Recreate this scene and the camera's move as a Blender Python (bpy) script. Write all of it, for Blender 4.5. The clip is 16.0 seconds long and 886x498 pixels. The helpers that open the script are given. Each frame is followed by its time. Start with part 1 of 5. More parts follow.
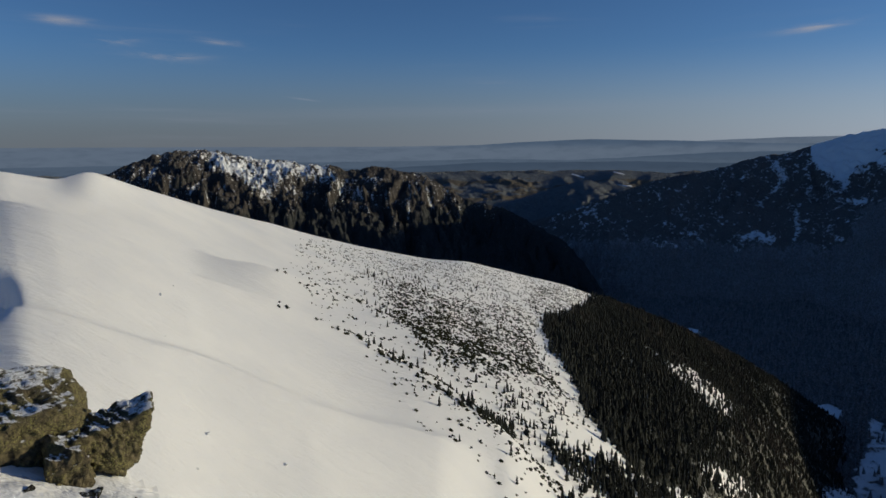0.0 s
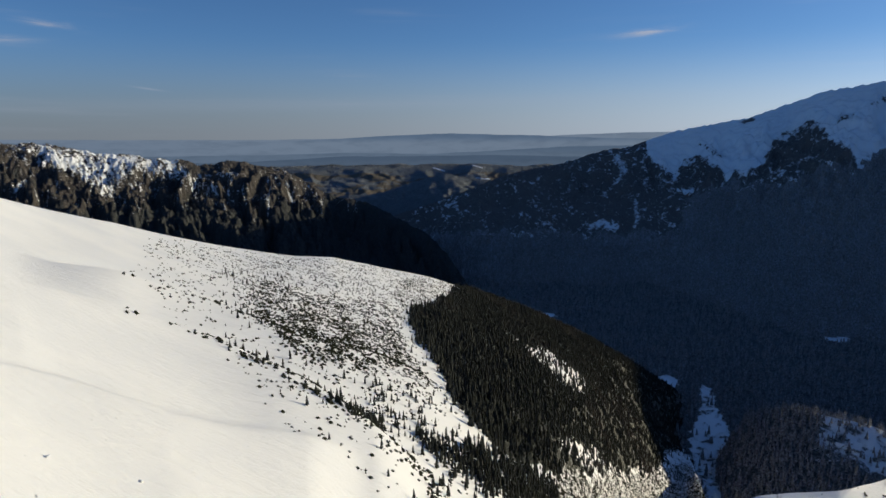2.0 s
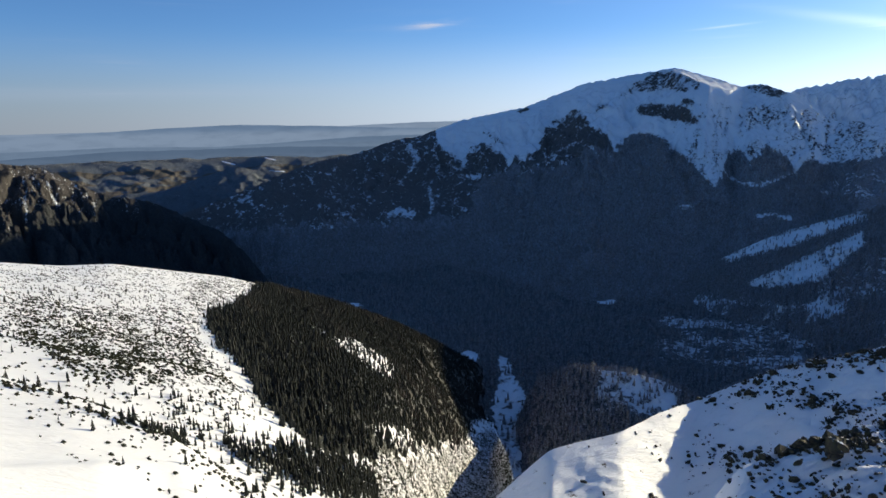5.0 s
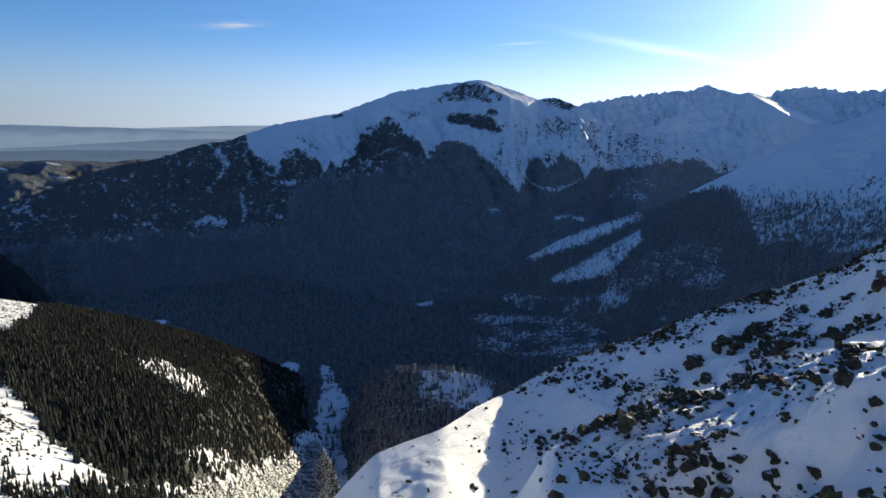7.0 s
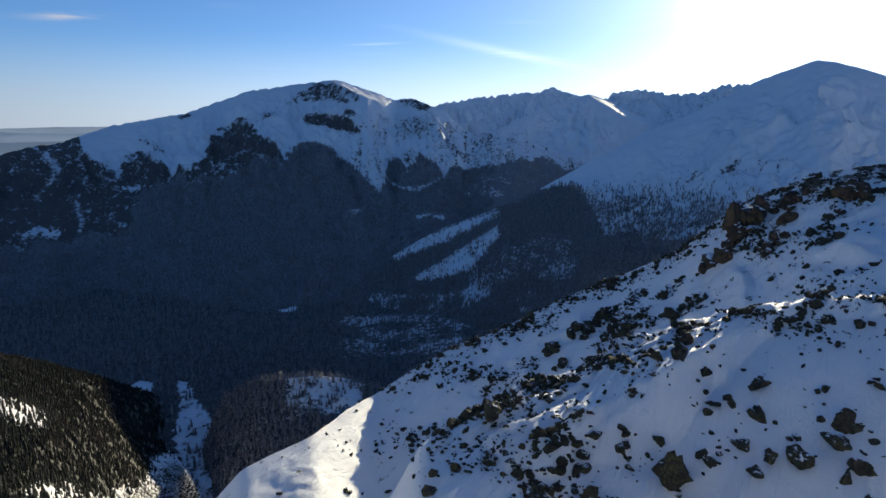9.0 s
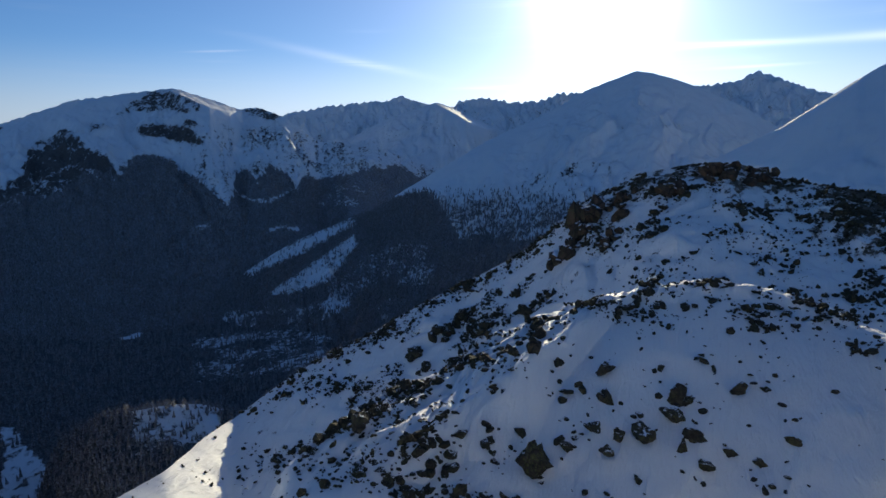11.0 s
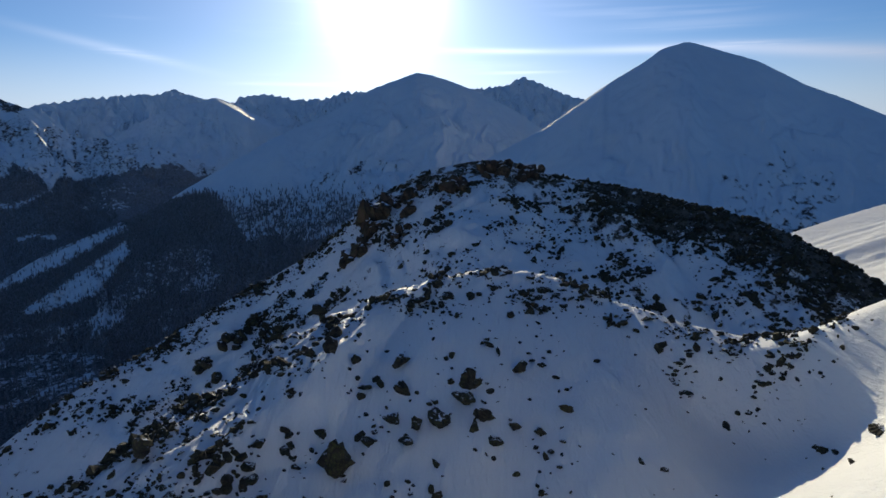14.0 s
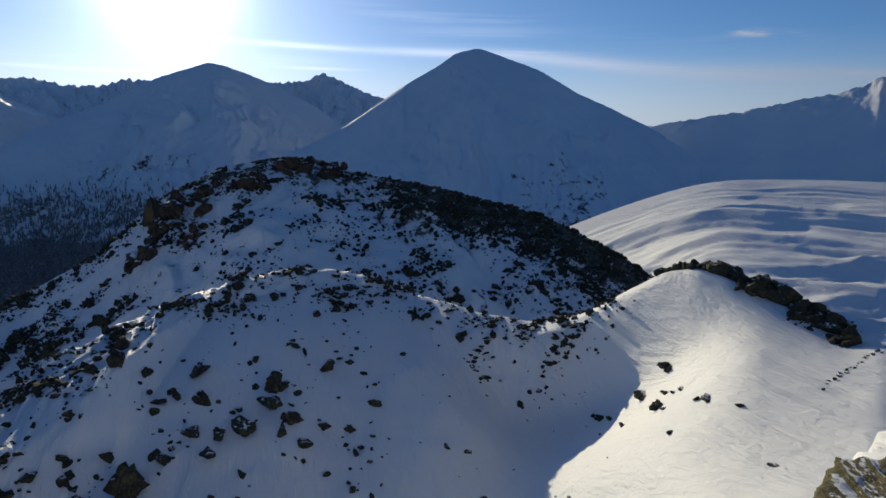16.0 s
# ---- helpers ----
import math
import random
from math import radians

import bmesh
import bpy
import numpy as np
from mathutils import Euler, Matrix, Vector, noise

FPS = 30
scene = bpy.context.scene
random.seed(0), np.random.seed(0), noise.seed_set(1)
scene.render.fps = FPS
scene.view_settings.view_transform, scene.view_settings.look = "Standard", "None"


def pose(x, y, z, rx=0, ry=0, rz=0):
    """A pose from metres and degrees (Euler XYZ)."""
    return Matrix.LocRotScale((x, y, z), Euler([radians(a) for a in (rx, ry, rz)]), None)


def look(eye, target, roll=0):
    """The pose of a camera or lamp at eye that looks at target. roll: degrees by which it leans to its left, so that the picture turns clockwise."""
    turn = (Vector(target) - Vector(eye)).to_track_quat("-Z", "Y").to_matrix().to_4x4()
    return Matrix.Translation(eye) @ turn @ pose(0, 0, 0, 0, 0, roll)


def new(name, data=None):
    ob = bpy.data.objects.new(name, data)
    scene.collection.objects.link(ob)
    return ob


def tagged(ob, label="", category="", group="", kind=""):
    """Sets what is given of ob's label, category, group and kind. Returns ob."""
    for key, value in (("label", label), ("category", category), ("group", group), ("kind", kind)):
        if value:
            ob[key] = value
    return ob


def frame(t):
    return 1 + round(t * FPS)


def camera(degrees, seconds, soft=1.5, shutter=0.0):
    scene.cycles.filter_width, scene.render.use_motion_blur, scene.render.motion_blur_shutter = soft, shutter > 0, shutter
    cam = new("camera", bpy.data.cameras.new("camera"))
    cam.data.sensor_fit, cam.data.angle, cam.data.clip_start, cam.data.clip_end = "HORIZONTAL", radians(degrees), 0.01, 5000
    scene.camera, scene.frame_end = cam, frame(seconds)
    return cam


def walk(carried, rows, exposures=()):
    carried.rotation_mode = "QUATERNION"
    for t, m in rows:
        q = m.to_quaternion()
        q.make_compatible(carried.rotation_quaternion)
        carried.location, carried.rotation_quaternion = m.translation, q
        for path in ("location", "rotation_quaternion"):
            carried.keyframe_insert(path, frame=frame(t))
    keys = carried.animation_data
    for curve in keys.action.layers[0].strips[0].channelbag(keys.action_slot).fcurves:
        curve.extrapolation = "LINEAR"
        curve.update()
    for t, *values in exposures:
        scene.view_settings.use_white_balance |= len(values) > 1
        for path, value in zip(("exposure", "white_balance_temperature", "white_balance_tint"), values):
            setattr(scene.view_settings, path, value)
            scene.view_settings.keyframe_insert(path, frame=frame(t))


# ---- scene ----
cam = camera(68.9, 16.0, soft=1.6)
EYE = 1.65
# seconds, pitch + 90, roll, heading
TURN = [
    (0.0, 80.88, 0.26, 0.85),
    (0.5, 80.93, 0.58, -1.58),
    (1.0, 80.45, 0.60, -4.64),
    (1.5, 80.06, 0.22, -8.27),
    (2.0, 80.32, 0.03, -11.26),
    (2.5, 80.21, 0.09, -13.35),
    (3.0, 79.91, 0.36, -16.24),
    (5.5, 79.57, 0.60, -32.83),
    (6.0, 79.84, 0.33, -36.91),
    (6.5, 79.81, 0.02, -41.44),
    (7.0, 79.82, -0.25, -45.23),
    (7.5, 80.03, -0.35, -48.60),
    (8.0, 80.26, -0.17, -51.90),
    (8.5, 80.08, 0.04, -54.40),
    (9.0, 79.88, 0.05, -57.54),
    (9.5, 79.74, 0.77, -60.89),
    (10.0, 80.36, 1.11, -63.88),
    (12.5, 80.04, 0.02, -79.79),
    (13.0, 80.31, -0.12, -82.03),
    (13.5, 79.76, 0.27, -84.45),
    (14.0, 80.09, 0.53, -88.94),
    (14.5, 79.81, -0.27, -94.53),
    (15.0, 79.89, -0.22, -96.30),
    (15.5, 80.01, -0.93, -100.55),
    (16.0, 79.93, -0.96, -106.14),
]
walk(cam, [(t, pose(0, 0, EYE, rx, ry, rz)) for t, rx, ry, rz in TURN],
     exposures=[(t, e, 5150, 13) for t, e in ((0.0, -0.3), (1.5, 0.05), (3.0, 0.35), (5.5, 0.75), (7.0, 0.76), (9.5, 0.48), (12.5, 0.1), (14.0, 0.05), (16.0, -0.05))])

# ---------------------------------------------------------------- light
SUN_BEARING, SUN_HEIGHT = 84.0, 11.6


def heading(bearing, height=0.0):
    b, h = radians(bearing), radians(height)
    return Vector((math.sin(b) * math.cos(h), math.cos(b) * math.cos(h), math.sin(h)))


SUN_DIR = heading(SUN_BEARING, SUN_HEIGHT)
sun_data = bpy.data.lights.new("sun", "SUN")
sun_data.energy, sun_data.angle, sun_data.color = 4.3, radians(0.53), (1.0, 0.775, 0.40)
sun = new("sun", sun_data)
sun.matrix_world = look((0, 0, 0), tuple(-SUN_DIR))


class Nodes:
    """Short hand for building a node tree."""

    def __init__(self, tree):
        self.tree = tree
        tree.nodes.clear()

    def add(self, kind, inputs=None, **settings):
        n = self.tree.nodes.new(kind)
        for k, v in settings.items():
            setattr(n, k, v)
        for k, v in (inputs or {}).items():
            self.put(n, k, v)
        return n

    def put(self, n, k, v):
        s = n.inputs[k]
        if isinstance(v, bpy.types.NodeSocket):
            self.tree.links.new(v, s)
        elif isinstance(v, bpy.types.Node):
            self.tree.links.new(v.outputs[0], s)
        else:
            s.default_value = v

    def math(self, op, a, b=0.0, c=0.0, clamp=False):
        n = self.add("ShaderNodeMath", operation=op, use_clamp=clamp)
        for i, v in enumerate((a, b, c)):
            self.put(n, i, v)
        return n.outputs[0]

    def noise(self, coord, scale, detail=4.0, rough=0.55, distortion=0.0):
        n = self.add("ShaderNodeTexNoise", {"Scale": scale, "Detail": detail, "Roughness": rough, "Distortion": distortion})
        self.put(n, "Vector", coord)
        return n.outputs["Fac"]

    def ramp(self, fac, lo, hi, a=0.0, b=1.0):
        n = self.add("ShaderNodeMapRange", interpolation_type="SMOOTHSTEP")
        for k, v in (("Value", fac), ("From Min", lo), ("From Max", hi), ("To Min", a), ("To Max", b)):
            self.put(n, k, v)
        return n.outputs[0]

    def mix(self, fac, a, b):
        n = self.add("ShaderNodeMix", data_type="RGBA")
        self.put(n, 0, fac), self.put(n, 6, a), self.put(n, 7, b)
        return n.outputs[2]


CIRRUS = [(-30.3, 9.2, 1.7, 0.28, 1.0, 1, 0), (-26.8, 8.0, 1.6, 0.35, 0.8, 1, 0.05), (-23, 7.1, 2.3, 0.45, 0.9, 1, 0), (-19.3, 8.3, 1.6, 0.3, 0.8, 1, -0.1), (28.3, 8.55, 2.0, 0.32, 1.2, 1, 0.08)] + [
          (-12.7, 3.9, 1.0, 0.07, 0.8, 0, -0.12), (51.8, 7.45, 1.8, 0.08, 0.6, 0, 0.05), (62.5, 6.85, 6.0, 0.35, 0.5, 0, -0.21), (94, 7.05, 5.0, 0.22, 1.1, 0, -0.03), (106, 6.8, 6.0, 0.33, 1.2, 0, -0.02),
          (118, 6.1, 8.0, 0.5, 1.3, 0, -0.09), (132, 4.95, 9.0, 0.75, 1.2, 0, -0.03), (131.4, 7.95, 2.8, 0.33, 1.2, 1, -0.12), (136.4, 6.65, 1.8, 0.16, 0.9, 1, 0), (77, 4.4, 4.0, 0.14, 0.6, 0, 0),
          (95.3, 5.25, 3.0, 0.12, 0.6, 0, 0), (110, 8.6, 6.0, 0.4, 0.35, 0, 0), (2, 2.9, 30.0, 0.5, 0.25, 0, 0.02)]


def build_sky():
    world = bpy.data.worlds.new("sky")
    scene.world = world
    world.use_nodes = True
    n = Nodes(world.node_tree)
    sky = n.add("ShaderNodeTexSky", sky_type="NISHITA", sun_disc=False, sun_elevation=radians(SUN_HEIGHT),
                sun_rotation=radians(SUN_BEARING), altitude=1900, air_density=1.0, dust_density=0.6, ozone_density=3.0)
    way = n.add("ShaderNodeTexCoord").outputs["Generated"]
    dot = n.add("ShaderNodeVectorMath", operation="DOT_PRODUCT")
    n.put(dot, 0, way), n.put(dot, 1, SUN_DIR)
    d = n.math("MAXIMUM", dot.outputs["Value"], 0.0)
    # bright aureole round the sun
    halo = n.math("MULTIPLY", n.math("POWER", d, 380.0), 26.0)
    halo = n.math("ADD", halo, n.math("MULTIPLY", n.math("POWER", d, 50.0), 5.0))
    halo = n.math("ADD", halo, n.math("MULTIPLY", n.math("POWER", d, 9.0), 1.6))
    halo_col = n.add("ShaderNodeVectorMath", operation="SCALE", inputs={0: (1.0, 0.93, 0.80)})
    n.put(halo_col, "Scale", halo)
    # thin cirrus: patches by bearing, height, half width and half height in degrees, weight, grain and tilt
    split = n.add("ShaderNodeSeparateXYZ", {0: way})
    az = n.math("MULTIPLY", n.math("ARCTAN2", split.outputs["X"], split.outputs["Y"]), 57.29578)
    el = n.math("MULTIPLY", n.math("ARCSINE", split.outputs["Z"]), 57.29578)
    chart = n.add("ShaderNodeCombineXYZ", {0: n.math("MULTIPLY", az, 0.16), 1: el}).outputs[0]
    fine = n.ramp(n.noise(chart, 0.9, 8.0, 0.66, 0.5), 0.40, 0.72)
    lines = n.ramp(n.noise(n.add("ShaderNodeMapping", {"Vector": chart, "Rotation": (0, 0, radians(6)), "Scale": (0.35, 1.6, 1)}).outputs[0], 0.8, 6.0, 0.6, 0.3), 0.42, 0.70)
    veil = n.math("MULTIPLY", n.ramp(n.noise(chart, 0.28, 3.0, 0.6), 0.5, 0.8), n.math("MULTIPLY", lines, 0.25))
    for b, h, w, t, weight, grain, tilt in CIRRUS:
        q = n.math("ADD", n.math("POWER", n.math("ABSOLUTE", n.math("DIVIDE", n.math("SUBTRACT", az, b), w)), 2.0),
                   n.math("POWER", n.math("ABSOLUTE", n.math("DIVIDE", n.math("SUBTRACT", n.math("SUBTRACT", el, h), n.math("MULTIPLY", n.math("SUBTRACT", az, b), tilt)), t)), 2.0))
        g = n.math("MULTIPLY", n.math("EXPONENT", n.math("MULTIPLY", q, -1.0)), weight)
        veil = n.math("ADD", veil, n.math("MULTIPLY", g, fine if grain else n.math("MAXIMUM", lines, 0.45)))
    veil = n.math("MINIMUM", veil, 0.9)
    cloud_col = n.add("ShaderNodeVectorMath", operation="SCALE", inputs={0: (1.0, 0.95, 0.90)})
    n.put(cloud_col, "Scale", n.math("MULTIPLY_ADD", n.math("POWER", d, 6.0), 14.0, 5.0))
    # pale band of haze low over the horizon
    low = n.math("MULTIPLY", n.ramp(split.outputs["Z"], 0.15, -0.005), 0.85)
    haze_col = n.add("ShaderNodeVectorMath", operation="SCALE", inputs={0: (1.0, 0.98, 0.90)})
    n.put(haze_col, "Scale", n.math("MULTIPLY_ADD", n.math("POWER", n.math("MULTIPLY_ADD", dot.outputs["Value"], 0.5, 0.5), 4.0), 9.5, 2.3))
    air = n.mix(low, sky.outputs[0], haze_col.outputs[0])
    both = n.add("ShaderNodeVectorMath", operation="ADD")
    n.put(both, 0, n.mix(veil, air, cloud_col.outputs[0])), n.put(both, 1, halo_col.outputs[0])
    bg = n.add("ShaderNodeBackground", {"Color": both.outputs[0], "Strength": 0.07})
    n.add("ShaderNodeOutputWorld", {"Surface": bg.outputs[0]})


build_sky()

# ---------------------------------------------------------------- noise for the land
RNG = np.random.default_rng(7)
PERM = RNG.permutation(512)
GRAD = np.stack([np.cos(np.arange(512) * 2.39996), np.sin(np.arange(512) * 2.39996)], 1)


def perlin(x, y):
    xi, yi = np.floor(x).astype(int), np.floor(y).astype(int)
    fx, fy = x - xi, y - yi
    u, v = fx * fx * fx * (fx * (fx * 6 - 15) + 10), fy * fy * fy * (fy * (fy * 6 - 15) + 10)

    def corner(i, j):
        g = GRAD[PERM[(PERM[(xi + i) & 511] + yi + j) & 511]]
        return g[..., 0] * (fx - i) + g[..., 1] * (fy - j)

    a = corner(0, 0) * (1 - u) + corner(1, 0) * u
    b = corner(0, 1) * (1 - u) + corner(1, 1) * u
    return (a * (1 - v) + b * v) * 1.4


def fbm(x, y, octaves=5, gain=0.5):
    total, amp, norm = 0.0, 1.0, 0.0
    for k in range(octaves):
        total = total + amp * perlin(x * 2 ** k + 17.3 * k, y * 2 ** k - 9.1 * k)
        norm, amp = norm + amp, amp * gain
    return total / norm


def ridged(x, y, octaves=4, gain=0.5):
    total, amp, norm = 0.0, 1.0, 0.0
    for k in range(octaves):
        total = total + amp * (1 - np.abs(perlin(x * 2 ** k + 5.7 * k, y * 2 ** k + 31.0 * k)) * 2)
        norm, amp = norm + amp, amp * gain
    return total / norm


def step(a, b, x):
    t = np.clip((x - a) / (b - a), 0, 1)
    return t * t * (3 - 2 * t)


def polar(bearing, r):
    b = np.radians(bearing)
    return r * np.sin(b), r * np.cos(b)


def soft_table(rows, bearing, width=0.5):
    """The columns of a plan row by bearing, eased between rows."""
    t = np.array(rows, float)
    fine = np.arange(t[0, 0], t[-1, 0] + 0.05, 0.1)
    out = []
    for c in range(1, t.shape[1]):
        v = np.interp(fine, t[:, 0], t[:, c])
        k = max(1, int(width / 0.1))
        pad = np.concatenate([np.full(k, v[0]), v, np.full(k, v[-1])])
        v = np.convolve(pad, np.ones(2 * k + 1) / (2 * k + 1), "valid")
        out.append(np.interp(bearing, fine, v))
    return out


# ---------------------------------------------------------------- the plan of the land
# Each row: bearing in degrees, distance and height in metres, and the fall of the face below the crest.

def valley_height(bearing, r):
    x, y = polar(bearing, r)
    z = np.interp(r, [0, 900, 1500, 2300, 2900, 3300, 4000, 4600, 4950], [-650, -610, -585, -590, -540, -410, -250, -85, -12])
    z = z + 26 * fbm(x / 420, y / 420, 5) * step(1200, 3200, r) + 9 * fbm(x / 90, y / 90, 3) * step(300, 1500, r)
    hills = ridged(x / 800 + 3, y / 520, 3)
    return z + 30 * (hills - 0.5) * step(3100, 3700, r) * (1 - step(4500, 4950, r))


class Land:
    """A landform seen as a crest line with a face in front of it and a fall behind it."""

    def __init__(self, rows, gully=(180, 900, 40), rough=6.0, jag=0.0, back=0.6, ease=0.5, curve=0.0, fade=150.0, seed=0.0, bench=None, calm=None, ribs=()):
        self.bench, self.calm, self.ribs = bench, calm, ribs
        self.rows, self.gully, self.rough, self.jag, self.back, self.ease, self.curve, self.fade, self.seed = \
            rows, gully, rough, jag, back, ease, curve, fade, seed

    def crest(self, bearing):
        return soft_table(self.rows, bearing, self.ease)

    def height(self, bearing, r):
        R, zc, slope = self.crest(bearing)
        x, y = polar(bearing, r)
        d = R - r
        along = np.radians(bearing) * 0.5 * (self.rows[0][1] + self.rows[-1][1]) + self.seed
        flat = 0.0
        if self.bench:
            t = np.array(self.bench[1])
            flat = np.interp(bearing, t[:, 0], t[:, 1], 0, 0)
        easy = np.clip(d, 0, flat)
        front = zc - slope * np.maximum(d - easy, 0) + self.curve * np.maximum(d, 0) ** 2
        if self.bench:
            front = front - self.bench[0] * easy - (slope - self.bench[0]) * flat * step(flat, flat + 600, d)
        z = front - self.back * np.maximum(-d, 0)
        zone = step(0, self.fade, np.maximum(np.abs(d) - flat, 0))
        w, l, a = self.gully
        if self.calm:
            zone = zone * (0.3 + 0.7 * step(*self.calm, front))
        warp = fbm(x / w + self.seed, y / w, 4) * 0.85
        z = z + a * (ridged(along / w + warp, d / l + warp * 0.6, 4) - 0.62) * zone
        z = z + self.rough * fbm(x / (w * 0.35) + self.seed, y / (w * 0.35), 5, 0.6) * (0.25 + 0.75 * zone)
        for at, wide, tall, lean in self.ribs:
            q = (bearing - at + lean * np.maximum(d, 0) * 0.35) / wide
            z = z + tall * np.exp(-q ** 2) * step(-20, 40, d) * (1 - step(110, 210, d))
        if self.jag:
            z = z + self.jag * (ridged(along / 55, d / 60 + self.seed, 4, 0.6) - 0.6) * (1 - step(0, self.fade * 1.5, np.abs(d)))
        return z


CRAGS = Land([(-40, 2700, -330, 0.8), (-31, 2710, -150, 0.8), (-28.1, 2713, -96, 0.75), (-26.6, 2723, -63, 0.75), (-24.9, 2734, -31, 0.75), (-23.2, 2745, -17, 0.75), (-21.4, 2757, -15, 0.75), (-19.6, 2769, -18, 0.75), (-17.9, 2781, -39, 0.75), (-16.0, 2793, -55, 0.75), (-14.4, 2804, -52, 0.75), (-12.9, 2814, -81, 0.75), (-12.2, 2818, -69, 0.75), (-11.3, 2825, -86, 0.75)]
             + [(-10.3, 2831, -83, 0.75), (-9.0, 2840, -104, 0.75), (-7.3, 2851, -92, 0.75), (-6.0, 2860, -94, 0.75), (-4.2, 2872, -111, 0.75), (-2.4, 2884, -131, 0.75), (-0.5, 2897, -186, 0.75), (1.6, 2871, -245, 0.75), (3.8, 2834, -262, 0.7), (5.4, 2769, -282, 0.7), (7.0, 2699, -324, 0.7), (9.7, 2561, -366, 0.7), (12.1, 2430, -459, 0.7), (14.5, 2330, -590, 0.7)],
             gully=(120, 260, 95), rough=58, jag=9, ease=0.2, fade=110, seed=3.1)
GREAT = Land([(3, 3000, -447, 0.6), (5.5, 3020, -380, 0.6), (7.8, 3053, -341, 0.6), (9.9, 3086, -311, 0.6), (13.4, 3141, -242, 0.6), (15.7, 3194, -194, 0.6), (18.3, 3262, -153, 0.6), (21.8, 3411, -120, 0.6), (25.2, 3521, -56, 0.6), (27.3, 3588, -41, 0.6),
              (30.7, 3710, 42, 0.6), (36.1, 3770, 106, 0.58), (41.4, 3830, 238, 0.6), (46.5, 3890, 293, 0.64), (48.5, 3900, 309, 0.66),
              (53.4, 3800, 192, 0.6), (54.9, 3760, 199, 0.6), (56.9, 3700, 148, 0.55), (59.8, 3640, 8, 0.5), (61.8, 3590, 1, 0.45), (66, 3500, -60, 0.45), (72, 3500, -200, 0.45)],
             gully=(210, 800, 90), rough=26, jag=10, ease=0.3, fade=260, curve=0.00006, seed=11.0, calm=(-330, -120), bench=(0.2, [(47.6, 0), (49.0, 230), (51, 330), (52.6, 220), (53.6, 0)]))
BACK_RANGE = Land([(54, 4880, 61, 0.5), (57.3, 4880, 214, 0.5), (60.8, 4880, 266, 0.55), (64.2, 4880, 294, 0.55), (65.6, 4880, 293, 0.6), (66.8, 4880, 332, 0.6),
                   (68.7, 4880, 278, 0.55), (71, 4880, 228, 0.5), (74, 4880, 102, 0.5)],
                  gully=(150, 500, 120), rough=34, jag=26, ease=0.2, fade=90, seed=23.0)
PYRAMID = Land([(55, 4400, -481, 0.5), (58.3, 4400, -234, 0.5), (61.8, 4400, 1, 0.5), (65.6, 4400, 154, 0.5), (69.9, 4400, 251, 0.52), (70.8, 4400, 233, 0.52),
                (74.5, 4400, 97, 0.5), (77.2, 4400, 25, 0.5), (82, 4400, -121, 0.5)],
               gully=(170, 700, 80), rough=20, jag=8, ease=0.25, fade=220, seed=31.0, bench=(0.12, [(69.8, 0), (70.4, 260), (72.5, 420), (74.5, 300), (75.2, 0)]))
FAR_PEAKS = Land([(69, 4920, 132, 0.5), (71.3, 4920, 249, 0.5), (71.9, 4920, 288, 0.5), (74.2, 4920, 314, 0.5), (76.4, 4920, 269, 0.5), (78.8, 4920, 276, 0.5),
                  (80.6, 4920, 331, 0.55), (82, 4920, 325, 0.5), (85, 4920, 310, 0.5), (90, 4920, 213, 0.5)],
                 gully=(130, 500, 100), rough=26, jag=34, ease=0.2, fade=80, seed=41.0)
SPUR_MOUNTAIN = Land([(46, 2420, -640, 0.45), (52.7, 2450, -466, 0.45), (57.3, 2480, -361, 0.46), (64.3, 2550, -257, 0.5), (68.2, 2580, -158, 0.52), (74.6, 2640, 5, 0.55),
                      (79.3, 2680, 98, 0.55), (82.8, 2710, 193, 0.55), (86.9, 2740, 263, 0.55), (89.1, 2740, 234, 0.55), (91.1, 2740, 197, 0.55),
                      (94.9, 2740, 112, 0.5), (97.7, 2740, 20, 0.5), (103, 2740, -120, 0.5)],
                     gully=(190, 1400, 58), rough=14, jag=3, ease=0.5, fade=260, curve=0.00004, seed=53.0)
HORN = Land([(88, 4200, 180, 0.5), (91.1, 4200, 292, 0.5), (94.4, 4200, 309, 0.5), (95.9, 4200, 366, 0.55), (99.1, 4200, 258, 0.5), (103, 4200, 170, 0.5)],
            gully=(130, 500, 90), rough=22, jag=24, ease=0.2, fade=90, seed=61.0)
DOME = Land([(86, 1560, -200, 0.5), (92.4, 1640, -61, 0.5), (97.5, 1715, 14, 0.5), (102.8, 1810, 131, 0.52), (105.8, 1874, 193, 0.55), (107, 1898, 227, 0.55), (109, 1900, 243, 0.55),
             (110.8, 1900, 224, 0.55), (114.3, 1900, 184, 0.55), (117.4, 1900, 124, 0.52), (119.9, 1900, 87, 0.5), (123.6, 1900, 30, 0.45), (128, 1880, -60, 0.4)],
            gully=(230, 1500, 48), rough=9, jag=2, ease=0.4, fade=260, curve=0.00006, seed=71.0, bench=(0.22, [(97.0, 0), (97.8, 16), (100, 20), (102.6, 26), (103.0, 0)]))
SIDE_RIDGE = Land([(117, 2060, -120, 0.6), (120.5, 2058, -27, 0.6), (123.8, 2052, 34, 0.6), (125.8, 2048, 51, 0.62), (130, 2040, 75, 0.62), (133.8, 2032, 105, 0.62),
                   (137.5, 2025, 132, 0.7), (139.7, 2020, 165, 0.82), (146, 2000, 190, 0.82), (155, 1950, 120, 0.6), (165, 1900, -50, 0.6)],
                  gully=(200, 900, 9), rough=3, jag=9, ease=0.3, fade=150, seed=83.0, ribs=[(141.6, 0.8, 26, 0.010), (139.6, 0.5, 7, 0.0)])
